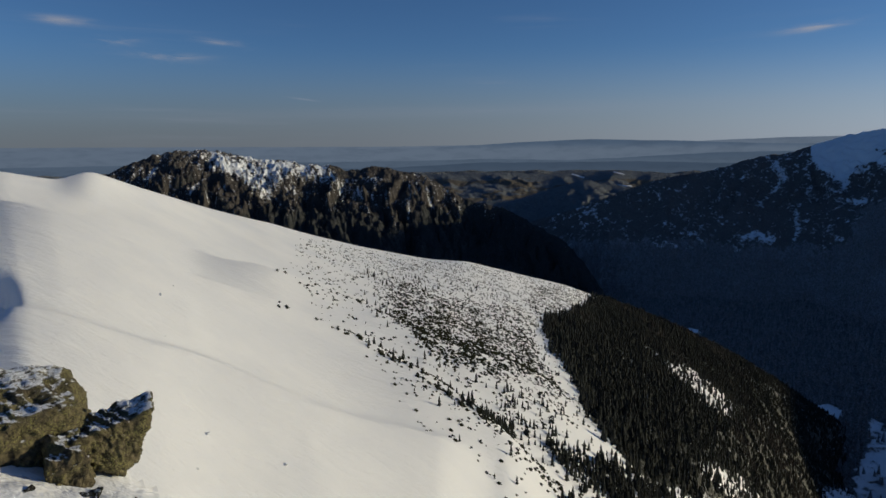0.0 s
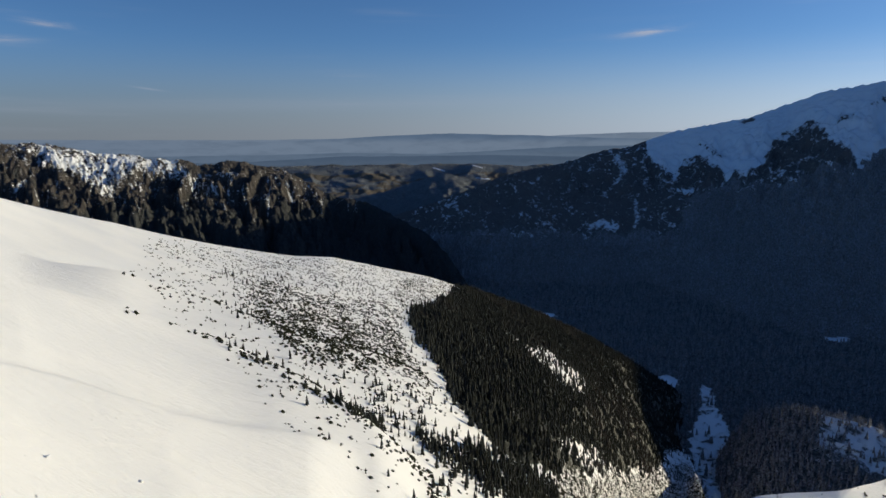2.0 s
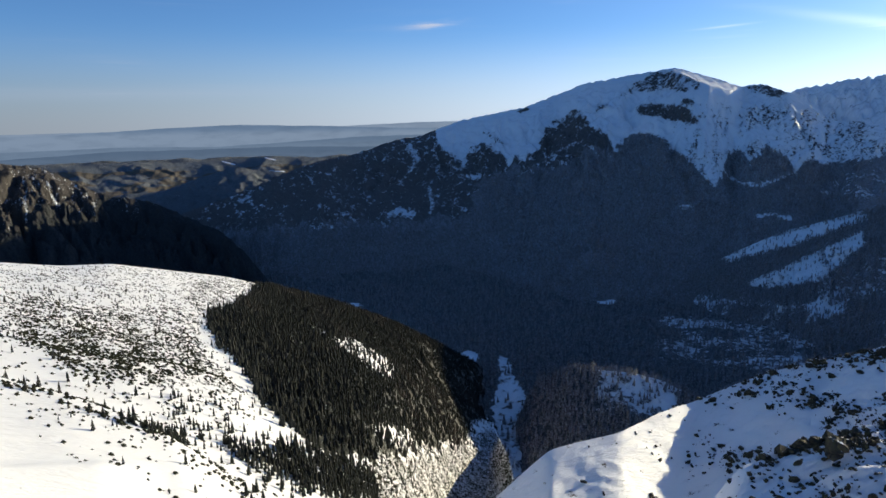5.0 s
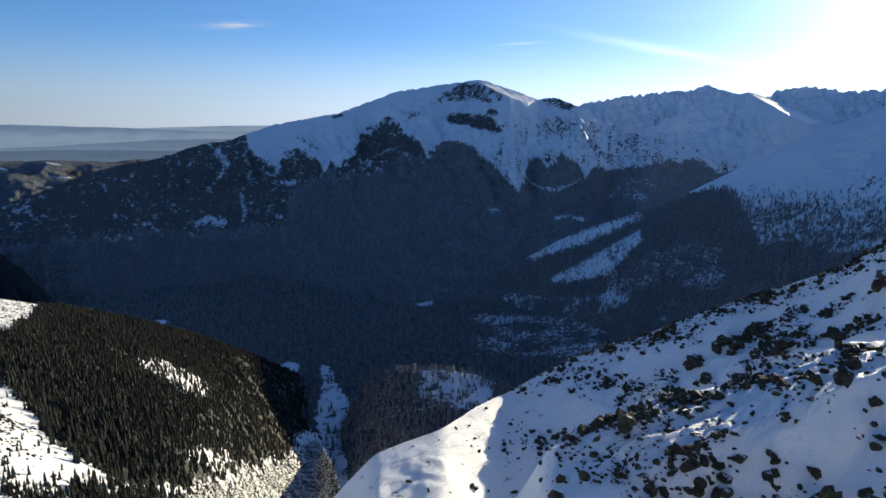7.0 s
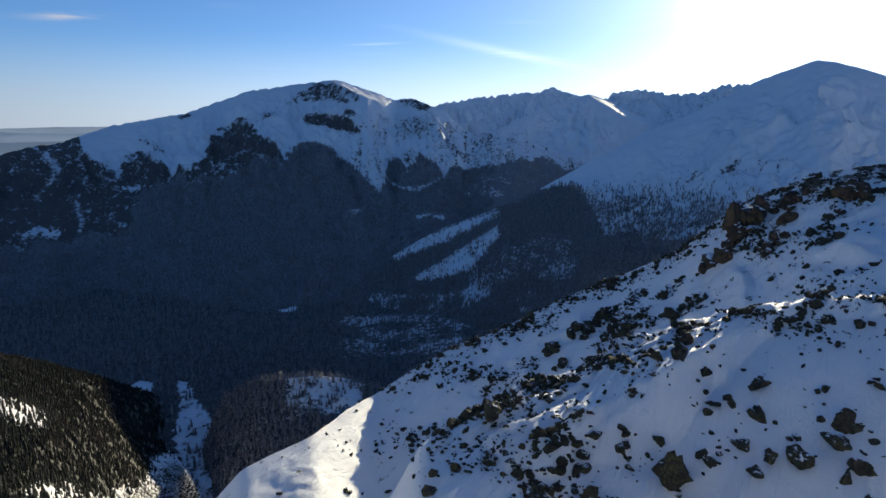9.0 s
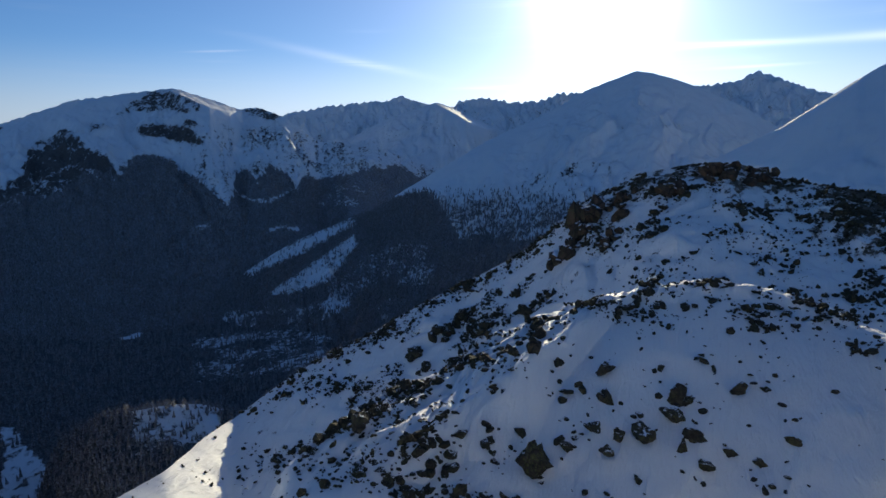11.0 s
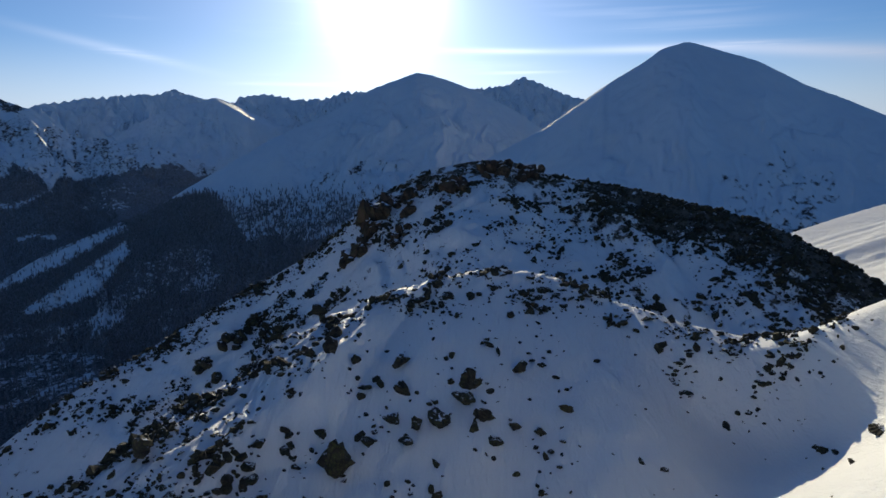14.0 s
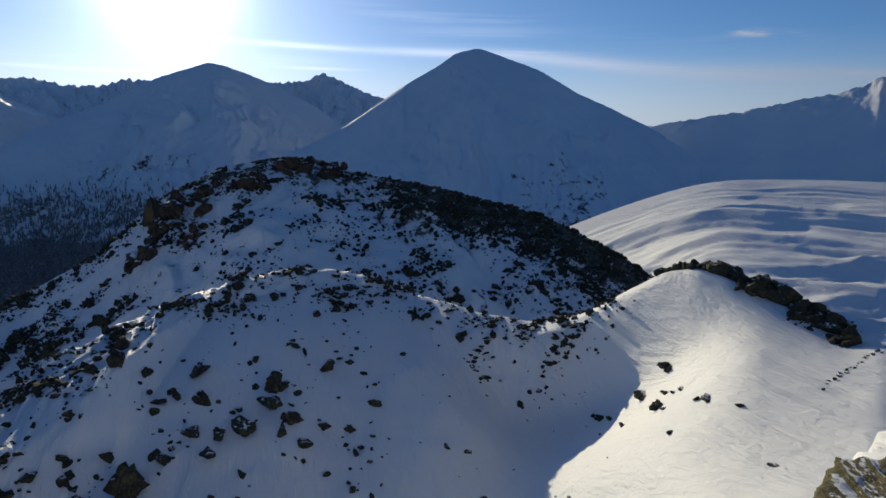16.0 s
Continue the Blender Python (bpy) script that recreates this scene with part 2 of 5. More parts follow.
PLATEAU = Land([(108, 400, -100, 0.2), (112, 410, -76, 0.2), (115.1, 420, -63, 0.18), (117.3, 420, -55.7, 0.17), (121.7, 420, -41, 0.15), (126.2, 420, -28.9, 0.14), (128.3, 420, -23.1, 0.13),
                (130.4, 420, -21.7, 0.13), (134.4, 420, -20.4, 0.13), (140.5, 420, -19.4, 0.13), (150, 420, -22, 0.13), (160, 420, -40, 0.13)],
               gully=(210, 62, 8.0), rough=1.6, back=0.35, ease=3.0, fade=50, seed=98.3)
KNOLL = Land([(30, 140, -95, 0.02), (38.8, 150, -77.4, 0.05), (45.2, 160, -75.5, 0.08), (51.2, 198, -80.8, 0.12), (57, 211, -73, 0.15), (62.9, 220, -65.8, 0.2), (67.9, 229, -57.7, 0.24),
              (72.9, 235, -49.4, 0.28), (77.5, 235, -39.2, 0.34), (80.6, 232, -28.5, 0.38), (83.1, 234, -19.4, 0.4), (87.5, 236, -10.8, 0.36), (91, 238, -8, 0.32), (95.1, 239, -8, 0.32),
              (98.4, 235, -12.8, 0.32), (104.5, 226, -15.8, 0.32), (110.5, 218, -20.8, 0.32), (114.5, 211, -23.5, 0.32), (117.1, 205, -26.2, 0.32), (122, 200, -34, 0.3), (126, 198, -43, 0.25), (134, 190, -60, 0.2)],
             gully=(34, 70, 5.0), rough=1.6, jag=0.8, back=0.7, ease=0.7, fade=22, seed=5.0, calm=(-80, -58))
CONE_HILL = Land([(-3, 3500, -420, 0.5), (2.2, 3500, -298, 0.5), (5.6, 3500, -289, 0.5), (8.3, 3500, -233, 0.5), (9.8, 3500, -208, 0.5), (11.4, 3500, -179, 0.5), (13.2, 3500, -206, 0.5), (15.9, 3500, -219, 0.5), (20, 3500, -330, 0.5)],
                 gully=(160, 400, 26), rough=16, ease=0.5, fade=90, seed=13.0)
FOOTHILLS = Land([(-12, 4150, -209, 0.3), (-2, 4150, -183, 0.3), (1, 4150, -174, 0.3), (4.2, 4150, -166, 0.3), (6.8, 4150, -181, 0.3), (10.7, 4150, -173, 0.3), (14.1, 4150, -151, 0.3), (17, 4150, -165, 0.3), (24, 4150, -190, 0.3)],
                 gully=(260, 420, 26), rough=12, ease=0.7, fade=160, seed=19.0)
HUMP = Land([(34.6, 1210, -660, 0.3), (36.2, 1230, -565, 0.3), (37.8, 1250, -500, 0.32), (40.9, 1250, -473, 0.34), (46.2, 1250, -474, 0.34), (48.8, 1250, -484, 0.34), (51.5, 1250, -512, 0.3), (58, 1250, -560, 0.3)],
            gully=(120, 400, 14), rough=5, ease=0.6, fade=80, seed=9.0)

# the slopes round the viewpoint: bearing, distance and height of their edge, depth of the bowl below the line to that edge
SLOPES = [(-180, 200, -90, 30), (-110, 220, -50, 50), (-60, 300, -2, 66), (-35.1, 330, -8.2, 66), (-31.6, 363, -13.8, 68), (-29.4, 385, -10.5, 68), (-28.2, 398, -14.1, 68), (-23.8, 459, -30.3, 70),
          (-15.9, 573, -63.9, 72), (-8.2, 683, -104, 75), (-2.1, 769, -134, 80), (1.4, 828, -148, 84), (5, 900, -174, 88), (10, 1000, -213, 95), (14.9, 1123, -270, 105), (19.7, 1241, -334, 115),
          (24.2, 1345, -407, 140), (27, 1400, -459, 190), (28.6, 1444, -494, 290), (31.6, 1500, -557, 520), (33.4, 1500, -603, 640), (34.5, 1150, -680, 300), (35.6, 520, -380, 120), (37.5, 260, -182, 40),] + [(42, 130, -96, 20), (50, 80, -52, 24),
          (55.2, 75, -37, 32), (63.1, 83, -33.2, 46), (70.4, 92, -31.8, 49), (76.4, 100, -28, 54), (82.8, 106, -25, 54), (88, 109, -22.4, 56), (94, 112, -21.6, 56), (98, 113, -23, 54), (103.6, 109, -25.3, 50),
          (109.8, 100, -26.6, 52), (114.5, 97, -27, 54), (119.9, 95, -24.5, 43), (123.7, 91, -21, 36), (125.5, 89, -18.6, 34), (128, 86, -16.6, 31), (131.1, 83, -16.2, 28), (134.5, 80, -16.4, 25), (139.4, 75, -17.2, 21),
          (141.8, 73, -16.5, 20), (150, 80, -16, 20), (165, 140, -50, 24), (180, 200, -90, 30)]


# ribs of the left slope: bearing and share of the way to its edge
RIBS = ([(-23, 0.67), (-16, 0.583), (-10.3, 0.514), (-2.7, 0.423), (5.1, 0.358), (12.4, 0.309), (20, 0.26)],
        [(-40, 0.86), (-35.4, 0.808), (-32, 0.716), (-23, 0.526), (-10.4, 0.406), (-4.3, 0.335), (5.2, 0.243), (10.5, 0.21)],
        [(-42, 0.55), (-36.2, 0.506), (-26.1, 0.378), (-13.2, 0.28), (4.2, 0.212)])


def slope_height(bearing, r):
    R, zc, deep = soft_table(SLOPES, bearing, 0.7)
    R2, zc2, deep2 = soft_table(SLOPES, bearing, 5.0)
    x, y = polar(bearing, r)
    s = r / R
    edge = step(0.8, 1.0, s)
    grade = (zc / R) * edge + (zc2 / R2) * (1 - edge)
    line = EYE + (grade - EYE / R) * r
    z = line - (deep * edge + deep2 * (1 - edge)) * np.maximum(1 - s, 0) - 0.75 * np.maximum(r - R, 0)
    # the stance: a small top that breaks off steeply, with a ledge on either hand
    top = -0.86 * np.maximum(r - 1.2, 0)
    rim = np.interp(r, [3.4, 4.2, 4.9, 5.6], [-13.0, -17.5, -22.0, -26.5])
    ledge = np.maximum(step(0, -3.0, bearing - rim), step(136.0, 139.5, bearing))
    lean = np.clip(np.where(bearing < 50, bearing + 30, 140 - bearing), -12, 10)
    brink = np.interp(bearing, [-180, -100, -55, -20, 136, 150, 180], [60, 40, 6, 6, 6, 14, 60])
    shelf = -0.33 * step(0.4, 3.0, r) - 0.10 * r - 0.40 * r * np.radians(lean) + 0.10 * fbm(x / 1.4, y / 1.4, 3) * step(0.5, 2.5, r) - 1.5 * np.maximum(r - brink, 0) - 0.85 * step(100, 136, bearing)
    top = np.maximum(top, top + (shelf - top) * ledge)
    z = np.maximum(z, top)
    left = 1 - step(30, 45, bearing)
    zone = step(1.5, 30, r) * (0.12 + 0.88 * (1 - step(0.72, 0.97, s)) + 0.3 * step(1.0, 1.1, s))
    z = z + left * 3.5 * fbm(x / 160, y / 160, 3) * zone * np.clip(R / 600, 0, 1.6)
    for k, rows in enumerate(RIBS):
        t = np.array(rows)
        at = np.interp(bearing, t[:, 0], t[:, 1])
        d = (s - at) * R / 40.0 + 0.22 * fbm(x / 60, y / 60, 3)
        lift = np.where(d < 0, np.exp(-(d / 1.5) ** 2), np.exp(-(d / 0.22) ** 2))
        z = z + left * (9.0, 6.5, 5.0)[k] * lift * step(t[0, 0], t[0, 0] + 8, bearing) * (1 - step(t[-1, 0] - 6, t[-1, 0], bearing))
    # a hollow scooped by the wind
    q = np.hypot((bearing + 37.0) / 1.9, (r - 182) / 19.0)
    z = z - 4.0 * np.exp(-q ** 4)
    near = (1 - left)
    # a steep bank below the saddle, the mound beyond it, and wind-carved snow along the fold
    brow = step(103, 116, bearing) * (1 - step(121, 134, bearing))
    mound = step(115, 125, bearing) * (1 - step(126, 140, bearing))
    z = z + mound * 3.4 * np.exp(-((s - 0.94) / 0.06) ** 2) + brow * (1.2 * np.exp(-((s - 0.95) / 0.05) ** 2) - 7.0 * step(0.95, 0.85, s) * step(0.58, 0.84, s))
    bench = np.interp(bearing, [55, 60, 64, 68, 72, 78, 82, 86, 96, 104, 108], [0, 7, 15, 18, 17, 18, 11, 4, 2.5, 2.0, 0])
    flat = zc - 0.03 * (R - r) - 0.55 * np.maximum(R - bench - r, 0)
    carved = ridged((x * 0.35 + y) / 4.2 + 0.6 * fbm(x / 9, y / 9, 3), (x - y * 0.35) / 15, 4, 0.6)
    lift = np.maximum(flat - z, 0) * (r <= R) * step(0.3, 2.0, bench)
    z = z + lift
    z = z + (1.25 * (carved - 0.45) * step(0.4, 2.5, bench) * step(bench + 5, bench - 1, R - r)) * step(-1.5, 0.5, R - r + 0.5)
    lit = step(104, 114, bearing)
    z = z + near * step(20, 50, r) * 0.5 * fbm(x / 9, y / 9, 4) * step(0.8, 1.0, s) * (1 - lit)
    z = z + near * zone * (1.7 * fbm(x / 26, y / 26, 4) * (1 - 0.6 * lit) + 0.35 * fbm(x / 5 + 40, y / 5, 3) * (1 - 0.75 * lit))
    # drifts laid across the slope by the wind
    z = z + near * 0.20 * (1 - 0.5 * lit) * ridged((x * 0.3 + y) / 9, (x - y * 0.3) / 26, 3) * step(20, 50, r)
    return z

# ---------------------------------------------------------------- materials

def material(name):
    m = bpy.data.materials.new(name)
    m.use_nodes = True
    return m, Nodes(m.node_tree)


def finish(n, colour, rough, bump=None, strength=0.5, distance=0.1, spec=0.3):
    b = n.add("ShaderNodeBsdfPrincipled", {"Base Color": colour, "Roughness": rough, "Specular IOR Level": spec})
    if bump is not None:
        k = n.add("ShaderNodeBump", {"Strength": strength, "Distance": distance, "Height": bump})
        n.put(b, "Normal", k.outputs[0])
    n.add("ShaderNodeOutputMaterial", {"Surface": b.outputs[0]})


def land_material(name, size, rock_a, rock_b, wood_a, wood_b, relief=1.0, haze_lift=0.62):
    """Snow with rock and wood showing where the two cover masks of the mesh say so, broken up by grain of that size in metres."""
    m, n = material(name)
    pos = n.add("ShaderNodeTexCoord").outputs["Object"]
    rock = n.add("ShaderNodeAttribute", attribute_name="rock").outputs["Fac"]
    wood = n.add("ShaderNodeAttribute", attribute_name="wood").outputs["Fac"]
    grain = n.noise(pos, 1.5 / size, 7.0, 0.74)
    patch = n.noise(pos, 0.12 / size, 4.0, 0.6)
    fine = n.noise(pos, 5.0 / size, 5.0, 0.65)
    edge = n.math("MULTIPLY_ADD", n.math("ADD", n.math("MULTIPLY", grain, 0.7), n.math("MULTIPLY", patch, 0.3)), 2.6, -1.3)
    rock_mask = n.ramp(n.math("ADD", rock, edge), 0.42, 0.58)
    wood_mask = n.ramp(n.math("ADD", wood, edge), 0.44, 0.60)
    snow = n.mix(n.ramp(patch, 0.35, 0.7), (0.80, 0.82, 0.85, 1), (0.88, 0.88, 0.88, 1))
    stone = n.mix(n.ramp(fine, 0.3, 0.7), (*rock_a, 1), (*rock_b, 1))
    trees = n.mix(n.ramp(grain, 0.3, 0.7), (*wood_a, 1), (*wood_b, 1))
    # pale speckle laid over the trees to imitate haze in front of them
    trees = n.mix(n.math("MULTIPLY", n.ramp(fine, 0.34, 0.74), haze_lift), trees, (0.70, 0.73, 0.78, 1))
    colour = n.mix(wood_mask, n.mix(rock_mask, snow, stone), trees)
    solid = n.math("MAXIMUM", rock_mask, wood_mask)
    bump = n.math("ADD", n.math("MULTIPLY", grain, n.math("MULTIPLY_ADD", solid, 1.0, 0.10)), n.math("MULTIPLY", fine, n.math("MULTIPLY_ADD", solid, 0.35, 0.02)))
    rough = n.math("MULTIPLY_ADD", solid, 0.25, 0.62)
    finish(n, colour, rough, bump, 0.8, size * relief, 0.25)
    return m


# FAR_LAND wood colours are set pale to paint in distance haze
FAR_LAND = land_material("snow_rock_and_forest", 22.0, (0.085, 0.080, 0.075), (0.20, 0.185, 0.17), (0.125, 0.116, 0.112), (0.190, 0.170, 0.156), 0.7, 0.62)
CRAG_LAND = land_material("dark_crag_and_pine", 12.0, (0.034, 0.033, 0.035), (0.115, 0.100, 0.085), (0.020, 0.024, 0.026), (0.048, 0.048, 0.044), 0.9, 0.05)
# hill woods set pale and bluish: the air's haze is in their colour
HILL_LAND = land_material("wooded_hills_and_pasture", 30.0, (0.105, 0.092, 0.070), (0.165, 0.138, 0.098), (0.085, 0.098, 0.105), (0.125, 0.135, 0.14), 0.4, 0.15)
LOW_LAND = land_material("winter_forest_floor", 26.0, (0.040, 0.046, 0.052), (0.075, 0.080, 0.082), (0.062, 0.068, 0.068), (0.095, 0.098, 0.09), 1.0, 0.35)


def near_snow_material():
    m, n = material("wind_packed_snow")
    pos = n.add("ShaderNodeTexCoord").outputs["Object"]
    rock = n.add("ShaderNodeAttribute", attribute_name="rock").outputs["Fac"]
    wood = n.add("ShaderNodeAttribute", attribute_name="wood").outputs["Fac"]
    streak = n.add("ShaderNodeMapping", {"Vector": pos, "Rotation": (0, 0, radians(-18)), "Scale": (0.35, 1.5, 0.8)})
    drift = n.noise(streak.outputs[0], 0.22, 5.0, 0.55, 0.6)
    ripple = n.noise(streak.outputs[0], 1.6, 5.0, 0.6, 0.8)
    grain = n.noise(pos, 9.0, 4.0, 0.6)
    speck = n.noise(pos, 0.33, 8.0, 0.72)
    patch = n.noise(pos, 0.02, 4.0, 0.6)
    bush = n.noise(pos, 0.34, 6.0, 0.68)
    stone_mask = n.ramp(n.math("ADD", rock, n.math("MULTIPLY_ADD", speck, 1.5, -0.75)), 0.44, 0.54)
    bush_mask = n.ramp(n.math("ADD", wood, n.math("MULTIPLY_ADD", bush, 1.8, -0.9)), 0.46, 0.56)
    snow = n.mix(n.ramp(patch, 0.3, 0.7), (0.80, 0.805, 0.82, 1), (0.89, 0.885, 0.875, 1))
    snow = n.mix(n.math("MULTIPLY", n.ramp(ripple, 0.5, 0.8), 0.25), snow, (0.74, 0.75, 0.78, 1))
    stone = n.mix(n.ramp(speck, 0.35, 0.65), (0.055, 0.05, 0.042, 1), (0.14, 0.125, 0.095, 1))
    pine = n.mix(n.ramp(bush, 0.4, 0.7), (0.016, 0.018, 0.011, 1), (0.042, 0.040, 0.024, 1))
    colour = n.mix(bush_mask, n.mix(stone_mask, snow, stone), pine)
    crust = n.noise(pos, 0.9, 6.0, 0.65, 0.3)
    h = n.math("ADD", n.math("MULTIPLY", drift, 1.2), n.math("MULTIPLY", ripple, 0.34))
    h = n.math("ADD", h, n.math("MULTIPLY", crust, 0.28))
    h = n.math("ADD", h, n.math("MULTIPLY", grain, 0.02))
    h = n.math("ADD", h, n.math("MULTIPLY", n.math("MAXIMUM", stone_mask, bush_mask), 1.2))
    finish(n, colour, n.math("MULTIPLY_ADD", stone_mask, 0.25, 0.6), h, 0.85, 0.55, 0.25)
    return m


NEAR_SNOW = near_snow_material()


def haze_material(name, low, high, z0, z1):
    """Glowing far land with haze painted in: pale low down, clearer towards its crests."""
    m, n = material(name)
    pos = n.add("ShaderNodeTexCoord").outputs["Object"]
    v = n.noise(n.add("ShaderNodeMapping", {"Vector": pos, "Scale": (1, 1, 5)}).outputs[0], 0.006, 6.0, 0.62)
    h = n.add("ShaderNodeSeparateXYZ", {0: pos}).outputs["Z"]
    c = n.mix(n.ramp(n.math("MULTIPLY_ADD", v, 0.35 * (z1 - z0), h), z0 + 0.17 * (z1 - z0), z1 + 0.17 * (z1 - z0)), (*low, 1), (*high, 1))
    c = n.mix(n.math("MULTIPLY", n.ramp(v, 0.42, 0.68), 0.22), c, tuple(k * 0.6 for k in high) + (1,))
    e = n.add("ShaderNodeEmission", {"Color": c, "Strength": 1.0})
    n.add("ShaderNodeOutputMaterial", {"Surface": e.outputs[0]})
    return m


# ---------------------------------------------------------------- sheets of land

def grid_mesh(name, X, Y, Z, masks, mat, keep=None, close=False):
    rows, cols = X.shape
    idx = np.arange(rows * cols).reshape(rows, cols)
    a, b, c, d = idx[:-1, :-1], idx[:-1, 1:], idx[1:, 1:], idx[1:, :-1]
    quads = np.stack([a, b, c, d], -1).reshape(-1, 4)
    if close:
        quads = np.concatenate([quads, np.stack([idx[:-1, -1], idx[:-1, 0], idx[1:, 0], idx[1:, -1]], -1).reshape(-1, 4)])
    co = np.stack([X, Y, Z], -1).reshape(-1, 3)
    values = {k: v.reshape(-1) for k, v in masks.items()}
    if keep is not None:
        ok = keep.reshape(-1)
        quads = quads[ok[quads].any(1)]
        used = np.unique(quads)
        remap = np.full(len(co), -1)
        remap[used] = np.arange(len(used))
        quads, co = remap[quads], co[used]
        values = {k: v[used] for k, v in values.items()}
    me = bpy.data.meshes.new(name)
    me.vertices.add(len(co))
    me.vertices.foreach_set("co", co.astype(np.float32).ravel())
    me.loops.add(len(quads) * 4)
    me.loops.foreach_set("vertex_index", quads.astype(np.int32).ravel())
    me.polygons.add(len(quads))
    me.polygons.foreach_set("loop_start", np.arange(0, len(quads) * 4, 4, dtype=np.int32))
    me.update(calc_edges=True)
    me.polygons.foreach_set("use_smooth", np.ones(len(quads), bool))
    for k, v in values.items():
        at = me.attributes.new(k, "FLOAT", "POINT")
        at.data.foreach_set("value", v.astype(np.float32))
    me.materials.append(mat)
    me.update()
    return new(name, me)


def steepness(bearing, r, fn, h=12.0):
    db = np.degrees(h / np.maximum(r, 1.0))
    z0 = fn(bearing, r)
    return z0, np.hypot((fn(bearing, r + h) - z0) / h, (fn(bearing + db, r) - z0) / h)


def raise_land(name, land, step_deg, rings, reach, behind, cover, mat, label, category="mountain"):
    """Meshes a landform from reach metres in front of its crest to behind metres past it, where it stands clear of the valley."""
    b = np.arange(land.rows[0][0], land.rows[-1][0], step_deg)
    R = land.crest(b)[0]
    s = np.concatenate([-reach * np.linspace(1, 0, rings) ** 1.5, behind * np.linspace(0, 1, max(6, rings // 7))[1:] ** 1.4])
    B, S = np.meshgrid(b, s)
    rr = R[None, :] + S
    Z, steep = steepness(B, rr, land.height)
    X, Y = polar(B, rr)
    V = valley_height(B, rr)
    rock, wood = cover(B, rr, Z, steep, S, X, Y)
    return tagged(grid_mesh(name, X, Y, Z, {"rock": rock, "wood": wood}, mat, keep=Z > V - 25), label, category)


def inside(outline, b, q):
    """Whether the points (b, q) lie inside an outline."""
    hit = np.zeros(b.shape, bool)
    pts = list(outline)
    for (b0, q0), (b1, q1) in zip(pts, pts[1:] + pts[:1]):
        if q0 != q1:
            hit ^= ((q0 > q) != (q1 > q)) & (b < (b1 - b0) * (q - q0) / (q1 - q0) + b0)
    return hit


def zone(outline, b, a, soft=0.25):
    """1 inside an outline of (bearing, angle) points, fading over that many degrees across its edge."""
    d = np.full(np.shape(b), 99.0)
    pts = list(outline)
    for (b0, a0), (b1, a1) in zip(pts, pts[1:] + pts[:1]):
        ux, uy = b1 - b0, a1 - a0
        t = np.clip(((b - b0) * ux + (a - a0) * uy) / (ux * ux + uy * uy + 1e-9), 0, 1)
        d = np.minimum(d, np.hypot(b - b0 - t * ux, a - a0 - t * uy))
    return step(-soft, soft, np.where(inside(pts, b, a), d, -d))


# snow on the sunlit crest of the crags, and gullies that hold it lower down
CREST_SNOW = [(-22.9, -0.2), (-20.2, -0.2), (-17.6, -0.7), (-14.1, -0.9), (-12.2, -1.7), (-10.9, -2.1), (-8.2, -4.4), (-9.7, -4.0), (-11.3, -2.7), (-13.5, -2.7), (-14.8, -3.3), (-16.2, -4.4), (-17.9, -2.6), (-19.7, -2.1), (-20.9, -1.2)]
CRAG_GULLIES = [([(-6.7, -3.2), (-7.2, -4.4), (-6.9, -5.2)], 0.10), ([(-5.6, -3.0), (-6.0, -4.3), (-5.7, -5.4)], 0.10), ([(-3.7, -4.0), (-3.9, -5.2), (-4.0, -6.6)], 0.10), ([(-2.3, -3.6), (-2.1, -4.6), (-1.9, -5.4)], 0.13), ([(-1.6, -4.0), (-1.9, -5.0)], 0.10),
                ([(0.6, -5.2), (0.5, -7.6)], 0.07), ([(-21.5, -3.0), (-22.3, -3.8)], 0.2), ([(-24.5, -1.6), (-25.5, -2.6)], 0.14), ([(-15.3, -4.4), (-14.9, -5.2)], 0.12), ([(-8.8, -2.9), (-7.0, -2.9), (-5.6, -2.9)], 0.10)]


def cover_crags(b, r, z, steep, s, x, y):
    n1, n2, n3 = fbm(x / 140, y / 140, 5, 0.6), 2.3 * fbm(x / 45, y / 45, 4, 0.6), 2.3 * fbm(x / 15, y / 15, 4, 0.65)
    angle = np.degrees(np.arctan2(z - EYE, r))
    crest = zone(CREST_SNOW, b + 0.35 * n2, angle + 0.35 * n2, 0.8)
    snowy = 0 * z
    for path, width in CRAG_GULLIES:
        snowy = np.maximum(snowy, along(b + 0.12 * n2, angle + 0.12 * n2, path, width))
    snowy = snowy * np.clip(0.75 + 0.5 * n3, 0, 1)
    rock = 0.76 + 0.26 * n3 + 0.12 * n2 - 0.36 * crest - 0.42 * snowy
    wood = 0.95 * step(-190, -330, z + 130 * n1 + 40 * n2) + 0.55 * step(-0.2, 0.5, n2 + 2 * n1) * (1 - crest) * (b < -8)
    return rock, wood * (1 - 0.6 * snowy)


def cover_cone(b, r, z, steep, s, x, y):
    n2 = fbm(x / 60, y / 60, 4, 0.6)
    return 0.3 + n2, 0.95 + 0.3 * n2


